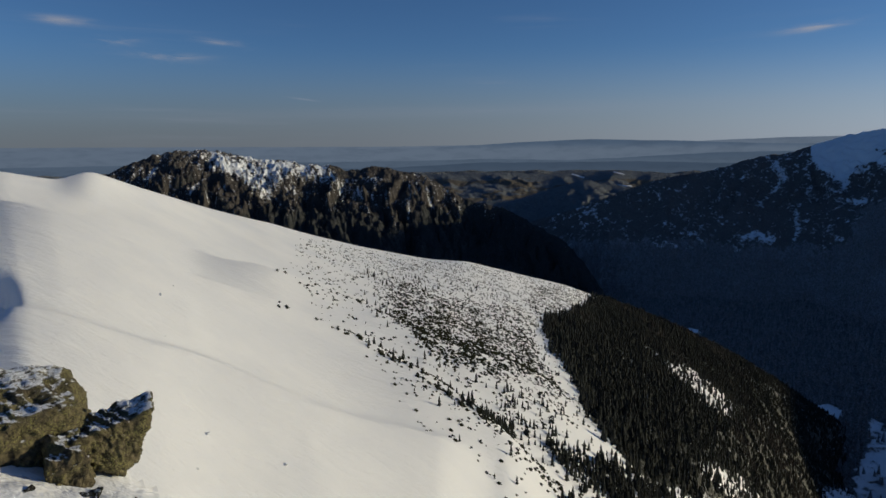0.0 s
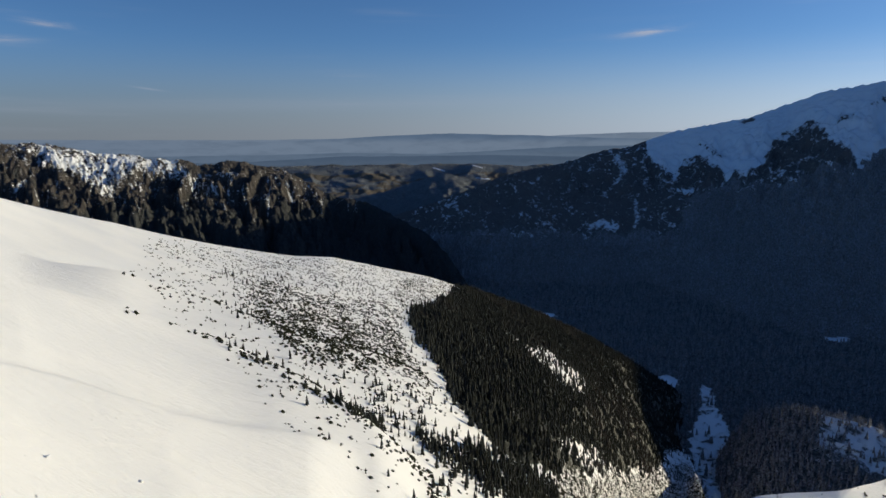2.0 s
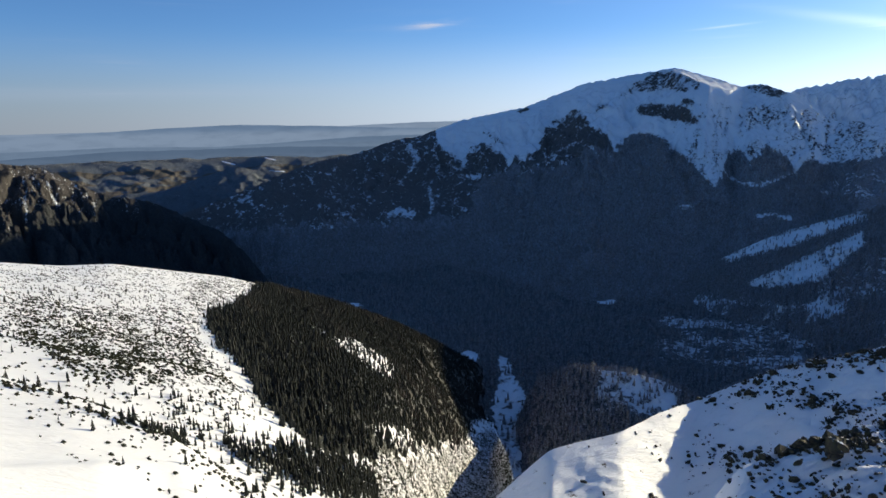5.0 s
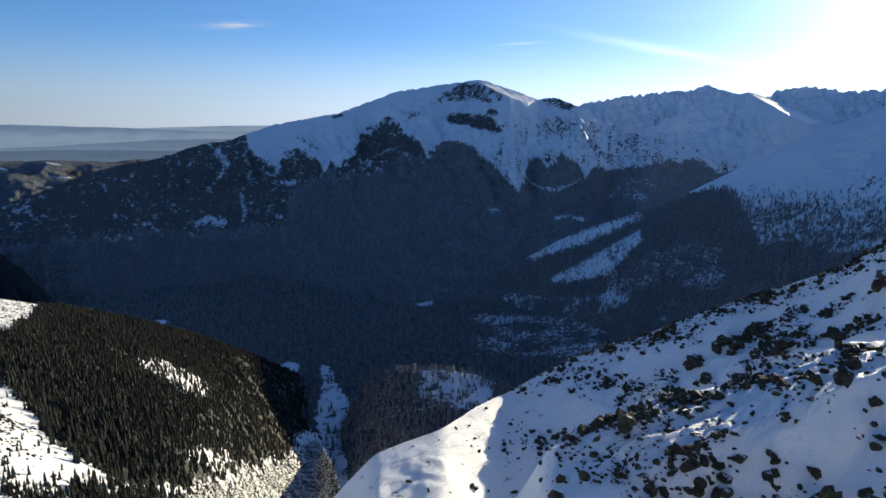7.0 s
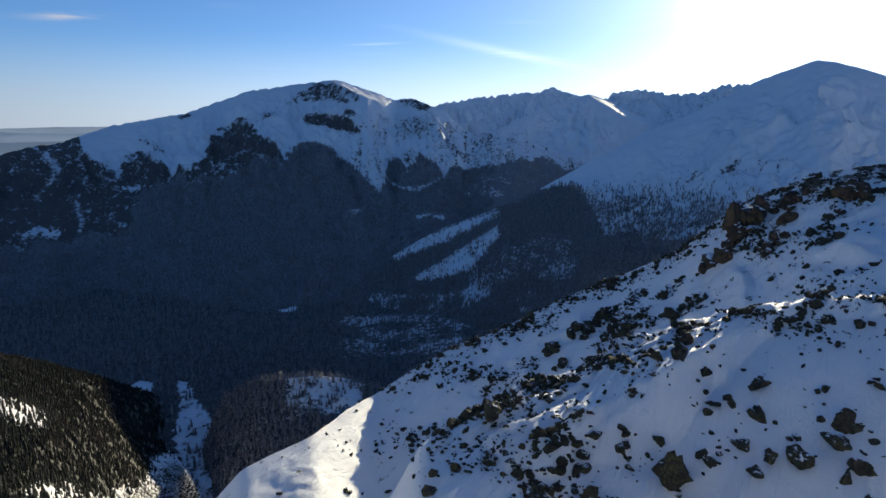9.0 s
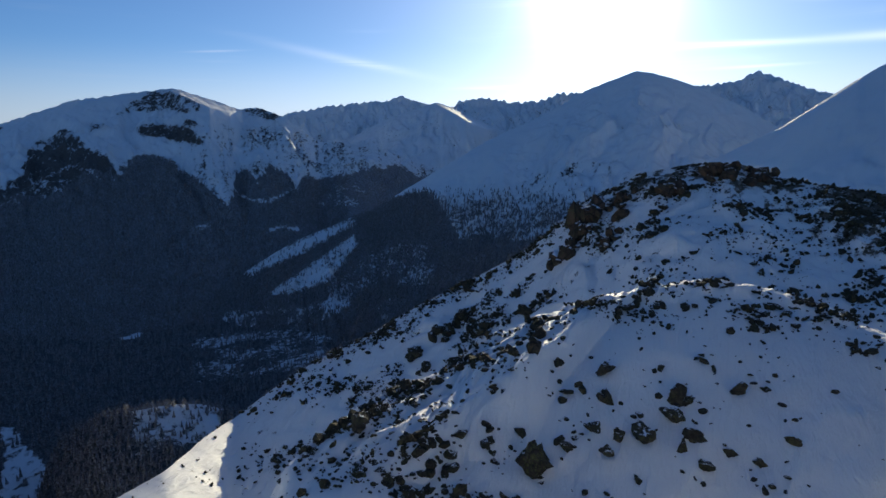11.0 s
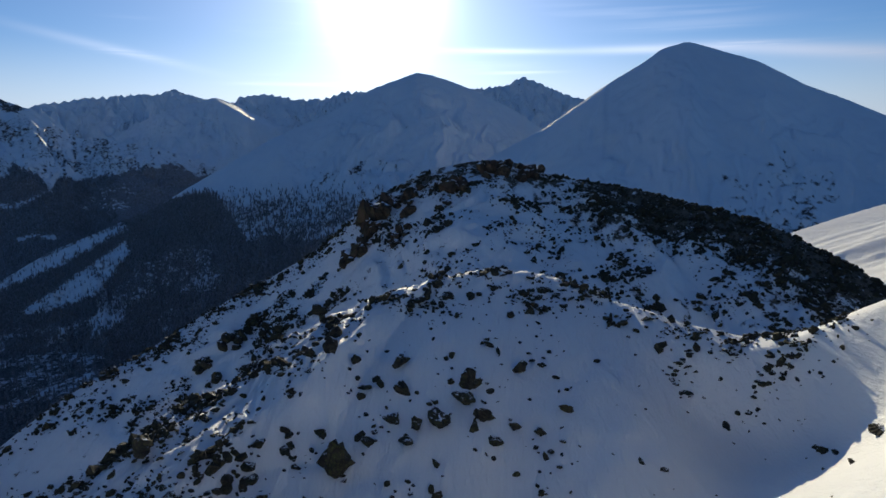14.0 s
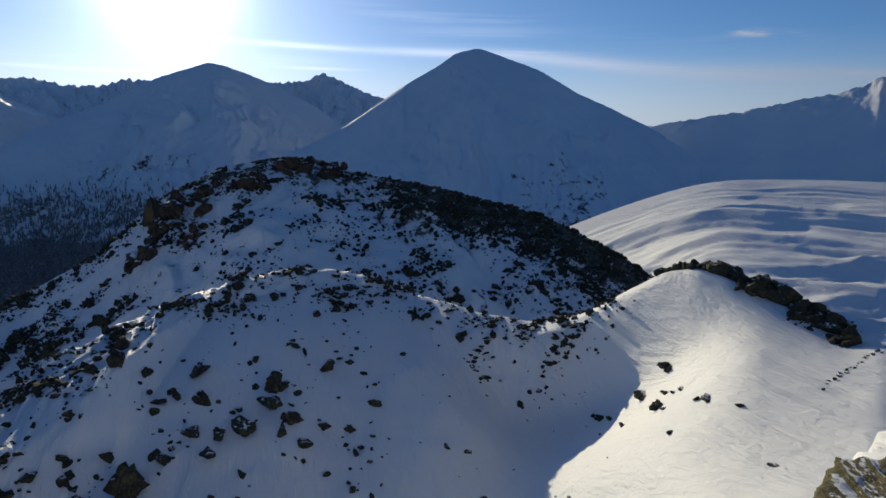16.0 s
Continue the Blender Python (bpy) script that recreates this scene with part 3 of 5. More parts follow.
def cover_foothills(b, r, z, steep, s, x, y):
    n1, n2 = fbm(x / 330 + 5, y / 150, 4, 0.55), fbm(x / 70, y / 70, 4, 0.6)
    angle = np.degrees(np.arctan2(z - EYE, r))
    fields = step(0.0, 0.12, n1 + 0.25 * n2 + 0.1) * step(-2.7, -3.1, angle)
    snowy = 0 * z
    for path, width in (([(10.4, -2.5), (11.4, -2.8)], 0.06), ([(13.9, -2.3), (14.7, -2.5)], 0.06), ([(14.2, -3.4), (15.4, -3.5)], 0.06), ([(19.0, -2.2), (20.8, -2.6)], 0.07)):
        snowy = np.maximum(snowy, along(b, angle, path, width))
    return (0.98 + 0.2 * n2) * (1 - snowy), (0.95 - 0.8 * fields + 0.2 * n2) * (1 - snowy)


# upper edge of rock and forest on the great mountain, and of the forest alone: bearing, angle above the viewpoint's level
TIMBER = [(3, 9), (27.5, 9), (28.6, -0.9), (29.3, -1.9), (30.4, -2.7), (30.9, -2.9), (31.4, -1.8), (32.6, -1.3), (33.5, -1.7), (34.6, -2.5), (34.9, -3.2), (35.4, -2.6), (36, -2.9), (37.2, -1.8), (37.8, -1.1), (38.1, 0.1), (39, -0.2), (39.5, 0.5), (40.1, 1.3), (41, 1.1), (42.2, -0.1), (43.1, -0.6), (43.7, -1.5), (44, -2.1), (44.4, -1.3)] + [(45.3, -0.8), (46.5, -0.7), (47.8, -1.2), (48.5, -2), (49.4, -2.4), (50.4, -3.2), (51.5, -4.2), (52.1, -4.9), (52.5, -3.2), (52.8, -1.9), (53.7, -2.1), (54.5, -3.1), (54.8, -2.4), (55.6, -1.8), (56.7, -2.3), (57.4, -3.2), (57.6, -3.8), (58.4, -2.9), (59.8, -3.1), (61.8, -2.7), (64.4, -2.1), (66.1, -1.8), (67.4, -2.4), (68.1, -3.1), (72, -2.3)]
FOREST_LINE = [(3, -9), (22.7, -8.3), (27.6, -8.7), (31.1, -8), (32.1, -5), (35.6, -4), (39.2, -3.8), (40.8, -2.7), (44.3, -2), (45.2, 9), (72, 9)]


def along(b, angle, path, width):
    """1 on a line of (bearing, angle) points, fading over that many degrees."""
    d = np.full(np.shape(b), 99.0)
    for (b0, a0), (b1, a1) in zip(path[:-1], path[1:]):
        ux, uy = b1 - b0, a1 - a0
        t = np.clip(((b - b0) * ux + (angle - a0) * uy) / (ux * ux + uy * uy), 0, 1)
        d = np.minimum(d, np.hypot(b - b0 - t * ux, angle - a0 - t * uy))
    return np.exp(-(d / width) ** 2)


# gullies that hold snow below the tree line, and bands of bare rock above it
COULOIRS = [([(26.3, -1.6), (26.8, -2.7), (26.1, -3.8), (25.3, -4.8)], 0.22),
            ([(28.3, -1.8), (28.6, -2.8)], 0.12),
            ([(24.2, -7.4), (25.4, -7.1), (26.2, -7.7)], 0.26),
            ([(27.9, -5.2), (28.1, -6.5), (28, -7.6)], 0.2),
            ([(30.6, -4.2), (32.2, -4.4)], 0.2),
            ([(51.6, -0.4), (52.1, -1.9), (52.2, -3.2), (52.9, -4.2), (53.9, -4.7), (54.9, -4.9), (56, -4.5), (57.5, -3.8)], 0.17),
            ([(49.6, -2.7), (50.7, -3.8), (52.1, -5.2)], 0.1),
            ([(49.6, -6.9), (50.7, -6.4)], 0.14)] + [
            ([(35.2, -2.6), (34.5, -3.8)], 0.16),
            ([(43.7, -1.5), (43.9, -2.2)], 0.1),
            ([(29.5, -3.1), (30.6, -3.7), (31.2, -2.8)], 0.16),
            ([(57.3, -1), (57.6, -2.9), (57.8, -3.4)], 0.09),
            ([(53.9, -4.7), (55.4, -4.8), (57.6, -3.8)], 0.16),
            ([(55.2, -7.3), (56.4, -7), (57.6, -7.4)], 0.16),
            ([(49.3, -6.7), (50.3, -6.5)], 0.1),
            ([(38.1, -2.7), (40.5, -1.4), (42.1, -1.8)], 0.12),
            ([(38, -3.4), (39, -2.5)], 0.1)]
ROCK_BANDS = [([(43.6, 2), (45.3, 3.5), (47, 4.4), (48.4, 4.2), (50.4, 3.5), (50.5, 2.8), (49.1, 2.3), (47.6, 2.9), (45.7, 2.6)], 0.52),
              ([(45.3, 1.4), (46.6, 1.8), (48.2, 1.8), (49.8, 1.1), (50.5, 0.1), (49.5, -0.1), (48.2, 0.5), (46.9, 0.6), (45.6, 0.9)], 0.72),
              ([(35.6, 1.3), (36.5, 1.7), (36.7, 1.3), (36, 1.1)], 0.8),
              ([(53.6, 2.9), (55.1, 3.1), (56.7, 2.4), (56.1, 2), (54.4, 2.4)], 0.6)] + [
              ([(48.9, 2.2), (49.9, 2), (50, 1.6), (49, 1.7)], 0.7),
              ([(38.2, 0.4), (39.5, 0.8), (40.7, 1.4), (41, 1.1), (39.4, 0.4), (38.7, -0)], 0.6),
              ([(32.5, -0.2), (33.6, -0.5), (35.2, -1.8), (34.6, -1.9), (33.3, -1.1)], 0.42),
              ([(42.2, 1.7), (43.2, 1.8), (43, 1.3), (42.2, 1.2)], 0.6)]
GLADE = [(59.3, -5.3), (60.2, -3.6), (62.5, -3.2), (64.3, -4.2), (62.5, -5.6), (61, -5.7)]


def cover_great(b, r, z, steep, s, x, y):
    n2, n3 = 2.3 * fbm(x / 80 + 9, y / 80, 5, 0.62), 2.3 * fbm(x / 32 + 4, y / 32, 4, 0.65)
    t, u = np.array(TIMBER), np.array(FOREST_LINE)
    angle = np.degrees(np.arctan2(z - EYE, r))
    line = np.interp(b + 0.2 * n2, t[:, 0], t[:, 1]) + 0.22 * n2 + 0.18 * n3
    dark = np.clip(0.5 + (line - angle) / 0.9, 0, 1)
    trees = step(-0.9, 0.5, np.interp(b + 0.5 * n2, u[:, 0], u[:, 1]) - angle + 0.7 * n2 + 0.4 * n3)
    wb, wa = b + 0.14 * n2, angle + 0.14 * n2
    snowy = 0.8 * zone(GLADE, b + 0.3 * n2, angle + 0.3 * n2, 0.6) * step(-0.6, 0.4, n3 + 0.5 * n2)
    for path, width in COULOIRS:
        snowy = np.maximum(snowy, along(wb, wa, path, width * 1.25) * np.clip(0.85 + 0.5 * n3, 0, 1))
    snowy = np.clip(snowy, 0, 1)
    wood = np.minimum(dark, 0.2 + 0.85 * trees) * (trees > 0.02) * (1 - 0.7 * snowy)
    # limestone crags, snow lodged on their ledges
    rock = dark * (0.74 + 0.26 * n3 + 0.1 * n2) * (1 - 0.55 * snowy)
    for outline, much in ROCK_BANDS:
        rock = np.maximum(rock, zone(outline, wb, wa, 0.3) * (much + 0.30 * n3 + 0.1 * n2))
    # bushes and stones in lines down the open faces
    lines = step(0.40, 0.8, ridged(np.radians(b) * 3700 / 48 + 0.25 * n2, r / 900, 3))
    rock = np.maximum(rock, (0.27 + 0.16 * lines + 0.10 * n3) * step(47, 50, b) * step(3.4, 0.2, angle + 0.5 * n2))
    return rock, wood


def cover_alpine(rock_base=0.05):
    def cover(b, r, z, steep, s, x, y):
        n1 = fbm(x / 120, y / 120, 5, 0.6)
        return rock_base + 0.45 * step(0.95, 1.5, steep + 0.35 * n1) + 0.2 * n1, 0 * z
    return cover


def cover_pyramid(b, r, z, steep, s, x, y):
    n1, n2 = fbm(x / 200, y / 200, 5, 0.6), fbm(x / 60, y / 60, 4, 0.6)
    angle = np.degrees(np.arctan2(z - EYE, r))
    wood = (1 - step(-4.2, -2.4, angle + 0.9 * n1 + 0.8 * n2)) * (0.8 + 0.3 * n2)
    crag = np.exp(-((b - 62.9 - 0.9 * (angle + 1.6) + 0.6 * n1) / 0.45) ** 2) * step(-3.2, -2.6, angle) * (1 - step(-0.9, -0.4, angle))
    return -0.1 + 0.3 * step(0.75, 1.1, steep + 0.3 * n2) + 0.7 * crag, wood


STRIP_UP = [(52.6, -10.7), (54.7, -9.4), (58.5, -7.9), (62.5, -6.5), (62.8, -7), (58.5, -9.3), (55.7, -10.3), (53.3, -11.3)]
STRIP_LOW = [(54.5, -12.6), (57.1, -11.3), (59.5, -9.6), (62.5, -7.9), (62.8, -8.9), (61.4, -10.6), (59.5, -12.3), (56.4, -13.1)]
THIN_FLANK = [(59.8, -11.9), (62.9, -9.9), (65.9, -8.8), (68.9, -8.7), (69.8, -11.7), (68.7, -13.1), (66.8, -12.8), (65.3, -11.8), (62.9, -13.2), (60.9, -14.6), (59.5, -14.6)]
SPUR_WOOD = [(50.2, -11.8), (52.6, -10.5), (55, -9.2), (58.5, -7.8), (62.8, -6.1), (66.1, -4.8), (68.4, -4.3), (69.5, -4.6), (70.2, -5.8), (71.5, -7.7), (72, -8.7), (73.7, -8.2), (75.9, -8.7), (77.5, -8.7), (79.8, -8.3), (81.7, -18.3), (47.9, -19.7)]


def cover_spur(b, r, z, steep, s, x, y):
    n1, n2, n3 = fbm(x / 200 + 3, y / 200, 5, 0.6), 2.3 * fbm(x / 45, y / 45, 4, 0.6), 2.3 * fbm(x / 20, y / 20, 3, 0.6)
    angle = np.degrees(np.arctan2(z - EYE, r))
    wb, wa = b + 0.2 * n2, angle + 0.2 * n2
    wood = zone(SPUR_WOOD, wb, wa, 0.5) * 0.98
    # trees thinning out up the open face
    dots = step(67, 71, b) * (0.47 * step(-2.2, -6.5, angle + 0.4 * n2) + 0.08 * n3)
    # cleared strips and thinned flanks
    strip = np.maximum(zone(STRIP_UP, wb, wa, 0.35), zone(STRIP_LOW, wb, wa, 0.35))
    fan = zone(THIN_FLANK, b + 0.4 * n2, angle + 0.3 * n2, 0.6)
    shelf = step(-13.2, -14.2, angle + 0.5 * n1) * (1 - step(66, 69, b)) * step(-0.25, 0.05, n1 + 0.2 * n2)
    wood = wood * (1 - 0.70 * strip) * (1 - fan * (0.44 + 0.12 * n3)) * (1 - 0.5 * shelf)
    wood = np.maximum(wood, dots)
    q = np.radians(b) * 2150
    ribs = step(0.45, 0.85, ridged(q / 34 + 0.3 * n2 - r / 80, r / 500, 3)) * step(74.5, 78, b + n2) * step(-6.0, -4.4, angle) * (1 - step(-2.2, -0.8, angle + 0.5 * n2))
    spots = 0.42 * np.exp(-((angle - 0.9 + 0.2 * n2) / 0.4) ** 2) * step(84, 86, b) * (1 - step(90, 92, b))
    return -0.06 + 0.1 * n2 + 0.46 * ribs + 0.8 * spots, wood


def cover_dome(b, r, z, steep, s, x, y):
    n2 = fbm(x / 50, y / 50, 4, 0.6)
    n3 = fbm(x / 16 + 5, y / 16, 4, 0.65)
    foot = (1 - step(-110, -10, z + 200 * n2)) * step(110, 112.5, b + 4 * n2) * (1 - step(119, 122, b + 4 * n2))
    notch = np.exp(-((b - 124.4 + 0.02 * (z - 20)) / 0.5) ** 2) * step(-40, 10, z)
    return -0.06 + 0.2 * n2 + 0.42 * foot * (1 + n3) + 0.4 * notch, 0 * z


def cover_none(b, r, z, steep, s, x, y):
    n2 = fbm(x / 20, y / 20, 4, 0.6)
    return 0.12 + 0.3 * n2, 0 * z


def cover_knoll(b, r, z, steep, s, x, y):
    n1, n2 = fbm(x / 26, y / 26, 4), fbm(x / 7, y / 7, 4, 0.6)
    top = step(-34, -4, s) * step(79, 84, b) * (1 - step(97, 100, b))
    right = step(-50, -10, s + 12 * n1) * step(97, 104, b)
    return 0.20 + 0.3 * top + 0.42 * right + 0.35 * n2 + 0.2 * n1, 0 * z


def cover_hump(b, r, z, steep, s, x, y):
    n2 = fbm(x / 60, y / 60, 4, 0.6)
    clear = step(42, 43.5, b + n2) * (1 - step(49.5, 51, b + n2)) * step(-150, -80, s)
    return 0.2 + 0 * z, 0.95 * (1 - clear) + 0.42 * clear


raise_land("crag_mountain", CRAGS, 0.07, 210, 620, 260, cover_crags, CRAG_LAND, "dark craggy mountain with snow along its sunlit crest")
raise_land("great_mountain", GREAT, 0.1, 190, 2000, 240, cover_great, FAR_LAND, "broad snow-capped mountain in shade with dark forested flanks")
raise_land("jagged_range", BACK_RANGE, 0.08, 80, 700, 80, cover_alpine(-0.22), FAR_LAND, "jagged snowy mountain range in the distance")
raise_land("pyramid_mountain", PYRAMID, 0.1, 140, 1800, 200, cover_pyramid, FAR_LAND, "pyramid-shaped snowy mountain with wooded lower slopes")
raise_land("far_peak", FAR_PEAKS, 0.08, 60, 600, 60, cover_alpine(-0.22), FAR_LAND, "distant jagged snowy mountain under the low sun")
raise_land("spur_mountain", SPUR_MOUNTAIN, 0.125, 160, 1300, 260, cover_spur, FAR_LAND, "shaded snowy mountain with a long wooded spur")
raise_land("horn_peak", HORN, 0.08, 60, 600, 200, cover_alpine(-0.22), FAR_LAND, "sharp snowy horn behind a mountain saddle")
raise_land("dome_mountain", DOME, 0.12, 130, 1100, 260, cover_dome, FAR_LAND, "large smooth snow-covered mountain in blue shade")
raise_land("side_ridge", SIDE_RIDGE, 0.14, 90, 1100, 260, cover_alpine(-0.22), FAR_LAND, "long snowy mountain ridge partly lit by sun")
raise_land("snow_plateau", PLATEAU, 0.16, 130, 210, 160, cover_none, NEAR_SNOW, "sunlit wind-carved snow plateau with long drifts", "plateau")
raise_land("rocky_knoll", KNOLL, 0.22, 160, 120, 90, cover_knoll, NEAR_SNOW, "shaded snowy knoll strewn with dark rocks", "knoll")
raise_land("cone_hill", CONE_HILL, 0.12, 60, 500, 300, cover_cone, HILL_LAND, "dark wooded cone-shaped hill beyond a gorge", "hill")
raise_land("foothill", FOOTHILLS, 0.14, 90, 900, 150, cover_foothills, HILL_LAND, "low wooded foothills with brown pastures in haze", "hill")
raise_land("wooded_hump", HUMP, 0.2, 60, 320, 200, cover_hump, LOW_LAND, "low wooded hump with a snowy clearing", "hill")


def near_slopes():
    b = np.concatenate([np.arange(-180, -42, 2.0), np.arange(-42, 146, 0.21), np.arange(146, 180, 2.0)])
    s = np.concatenate([[0.0], np.geomspace(0.004, 0.12, 56), np.linspace(0.13, 1.0, 190), 1 + np.geomspace(0.01, 0.9, 26)])
    B, S = np.meshgrid(b, s)
    R = soft_table(SLOPES, b, 0.7)[0]
    rr = S * R[None, :]
    Z = slope_height(B, rr)
    X, Y = polar(B, rr)
    rock, wood = near_cover(B, rr, S, X, Y, Z)
    return tagged(grid_mesh("ground", X, Y, Z, {"rock": rock, "wood": wood}, NEAR_SNOW, close=True), kind="structure")


# patches of growth on the left slope: bearing, share of the way to its edge
PINE_FACE = [(-6.3, 0.605), (-4.3, 0.686), (-1.6, 0.652), (1.9, 0.607), (5.9, 0.646), (7.5, 0.592), (7.2, 0.514), (7.8, 0.425), (9.4, 0.38), (10.1, 0.309), (7.7, 0.31), (6.0, 0.318), (3.9, 0.322), (1.6, 0.339), (-1.0, 0.358), (-2.8, 0.384), (-4.6, 0.437)]
UPPER_PINES = [(-7.5, 0.72), (-5.5, 0.80), (-1.1, 0.93), (5.3, 0.99), (9.3, 1.0), (13.8, 1.02), (12, 0.82), (8.2, 0.598), (5.9, 0.646), (1.9, 0.607), (-1.6, 0.652), (-4.3, 0.686)]
TREE_CLUMP = [(13, 0.247), (17, 0.25), (20, 0.268), (22, 0.27), (22.3, 0.24), (19, 0.212), (15.5, 0.215)]
BROW_PINES = [(6.4, 0.82), (8.6, 0.93), (13.8, 1.03), (12, 0.82), (8.4, 0.6), (6.9, 0.66)]
PALE_STRIP = [(6.5, 0.573), (8.2, 0.534), (9.5, 0.449), (10.8, 0.384), (11.8, 0.353), (11.5, 0.304), (10.5, 0.31), (9.1, 0.378), (7.4, 0.438), (7.0, 0.513)]
FOREST = [(13.6, 1.04), (11.7, 0.80), (9.9, 0.645), (8.2, 0.589), (8.5, 0.52), (9.9, 0.452), (10.9, 0.394), (11.9, 0.346), (12, 0.303), (13.6, 0.279), (16.1, 0.259), (19, 0.268), (21.9, 0.29),
          (24.4, 0.359), (26.5, 0.463), (29, 0.587), (31, 0.679), (31.8, 0.77), (33.8, 0.9), (34, 1.04), (20, 1.04)]
CLEARING = [(17.9, 0.627), (19, 0.638), (21.1, 0.652), (23.2, 0.652), (24.5, 0.64), (24.3, 0.574), (22.5, 0.510), (21.5, 0.53), (20.8, 0.545), (19.3, 0.57)]
LOW_CLEARING = [(21.9, 0.35), (24.0, 0.402), (26.2, 0.476), (24.8, 0.388), (22.4, 0.335)]
SCATTER = [(-13, 0.93), (-5.2, 0.96), (6.0, 1.0), (8, 0.62), (10.3, 0.352), (24, 0.27), (30, 0.32), (34, 0.30), (24, 0.17), (10, 0.17), (-2, 0.24), (-9.4, 0.37), (-16.1, 0.59)]
BANK = [(21.2, 0.277), (24.8, 0.366), (28.3, 0.544), (31.0, 0.674), (33.6, 0.80), (36.5, 0.80), (37, 0.45), (34, 0.28), (28, 0.23), (21.9, 0.25)]
LOW_PINES = [(4.2, 0.314), (7.3, 0.31), (10, 0.30), (12.5, 0.28), (9.0, 0.27), (7.6, 0.265), (4.8, 0.28)]
TREE_STRIP = [(-4.3, 0.309), (-1.8, 0.297), (1.8, 0.277), (4.8, 0.272), (7.5, 0.263), (10.3, 0.252), (13.6, 0.24), (16.8, 0.236), (19, 0.261), (21.6, 0.25), (18.6, 0.221), (15.3, 0.212), (11.7, 0.228), (8.2, 0.25), (4.7, 0.254), (-0.2, 0.28)]


def wobble(B, S, X, Y, k=1.0):
    return B + k * 1.1 * fbm(X / 32, Y / 32, 5, 0.65), S * (1 + k * 0.05 * fbm(X / 32 + 7, Y / 32, 5, 0.65))


def near_cover(B, rr, S, X, Y, Z):
    n1, n2 = fbm(X / 60, Y / 60, 5, 0.6), fbm(X / 18, Y / 18, 4, 0.6)
    rock = -0.12 + 0.30 * step(55, 64, B) * (1 - step(98, 110, B)) * step(0.8, 0.98, S) + 0.18 * step(112, 118, B) * step(0.72, 0.85, S) * (1 - step(122, 128, B))
    wb, ws = wobble(B, S, X, Y)
    wood = np.full(B.shape, -0.3)
    wood[inside(SCATTER, wb, ws)] = 0.02
    wood[inside(BANK, wb, ws)] = 0.46
    wood[inside(UPPER_PINES, wb, ws)] = 0.04
    wood[inside(TREE_STRIP, wb, ws)] = 0.22
    face = inside(PINE_FACE, wb, ws)
    wood[face] = (0.36 - 0.22 * step(0.40, 0.62, S))[face]
    wood[inside(FOREST, wb, ws)] = 0.72
    wood[inside(PALE_STRIP, wb, ws)] = 0.10
    wood[inside(CLEARING, wb, ws)] = 0.22
    wood[inside(LOW_CLEARING, wb, ws)] = 0.10
    return rock + 0.1 * n2, wood + 0.2 * n2


near_slopes()


# clear ground on the valley floor: bearing, distance, half width across and along
MEADOWS = [(20.8, 2130, 34, 40), (43.5, 2230, 38, 85), (42.0, 2240, 24, 50), (48.9, 2560, 62, 95), (31.2, 1610, 26, 50), (47.4, 2700, 18, 30), (38.5, 2420, 160, 8), (27, 1080, 130, 120), (10.8, 4190, 22, 14), (14.8, 4230, 18, 10), (19.3, 4180, 30, 14), (15.4, 4050, 14, 8)]


def valley_cover(B, Rr, X, Y):
    n1, n2 = fbm(X / 200, Y / 200, 5, 0.6), fbm(X / 60, Y / 60, 4, 0.6)
    stream = np.interp(Rr, [900, 1050, 1150, 1300, 1450, 1560, 1640], [32.5, 33.6, 34.9, 35.3, 34.9, 34.5, 34.2])
    wide = np.interp(Rr, [900, 1100, 1300, 1400, 1460, 1600, 1640], [3.2, 2.2, 1.9, 1.6, 0.9, 0.6, 0.0])
    clear = 1 - step(0.75, 1.1, np.abs(B - stream) / np.maximum(wide, 0.01) + 0.5 * n2)
    clear = clear * (1 - step(1590, 1640, Rr))
    for b, r, w, l in MEADOWS:
        q = np.hypot(np.radians(B - b) * Rr / w, (Rr - r) / l) + 0.5 * n2
        clear = np.maximum(clear, 1.4 * (1 - step(0.8, 1.1, q)))
    low = step(3000, 3400, Rr)
    speck = step(46, 49, B) * (1 - step(62, 66, B)) * step(1600, 1700, Rr) * (1 - step(2050, 2150, Rr)) * step(-0.38, 0.0, n1 + 0.6 * n2)
    clear = np.maximum(clear, 0.72 * speck)
    wood = (0.98 - 0.60 * clear) * (1 - low) + low * (0.75 + 0.8 * n1) * (1 - clear)
    rock = 0.15 * (1 - low) + low * (0.95 + 0.3 * n2) * (1 - clear)
    return rock, wood, clear


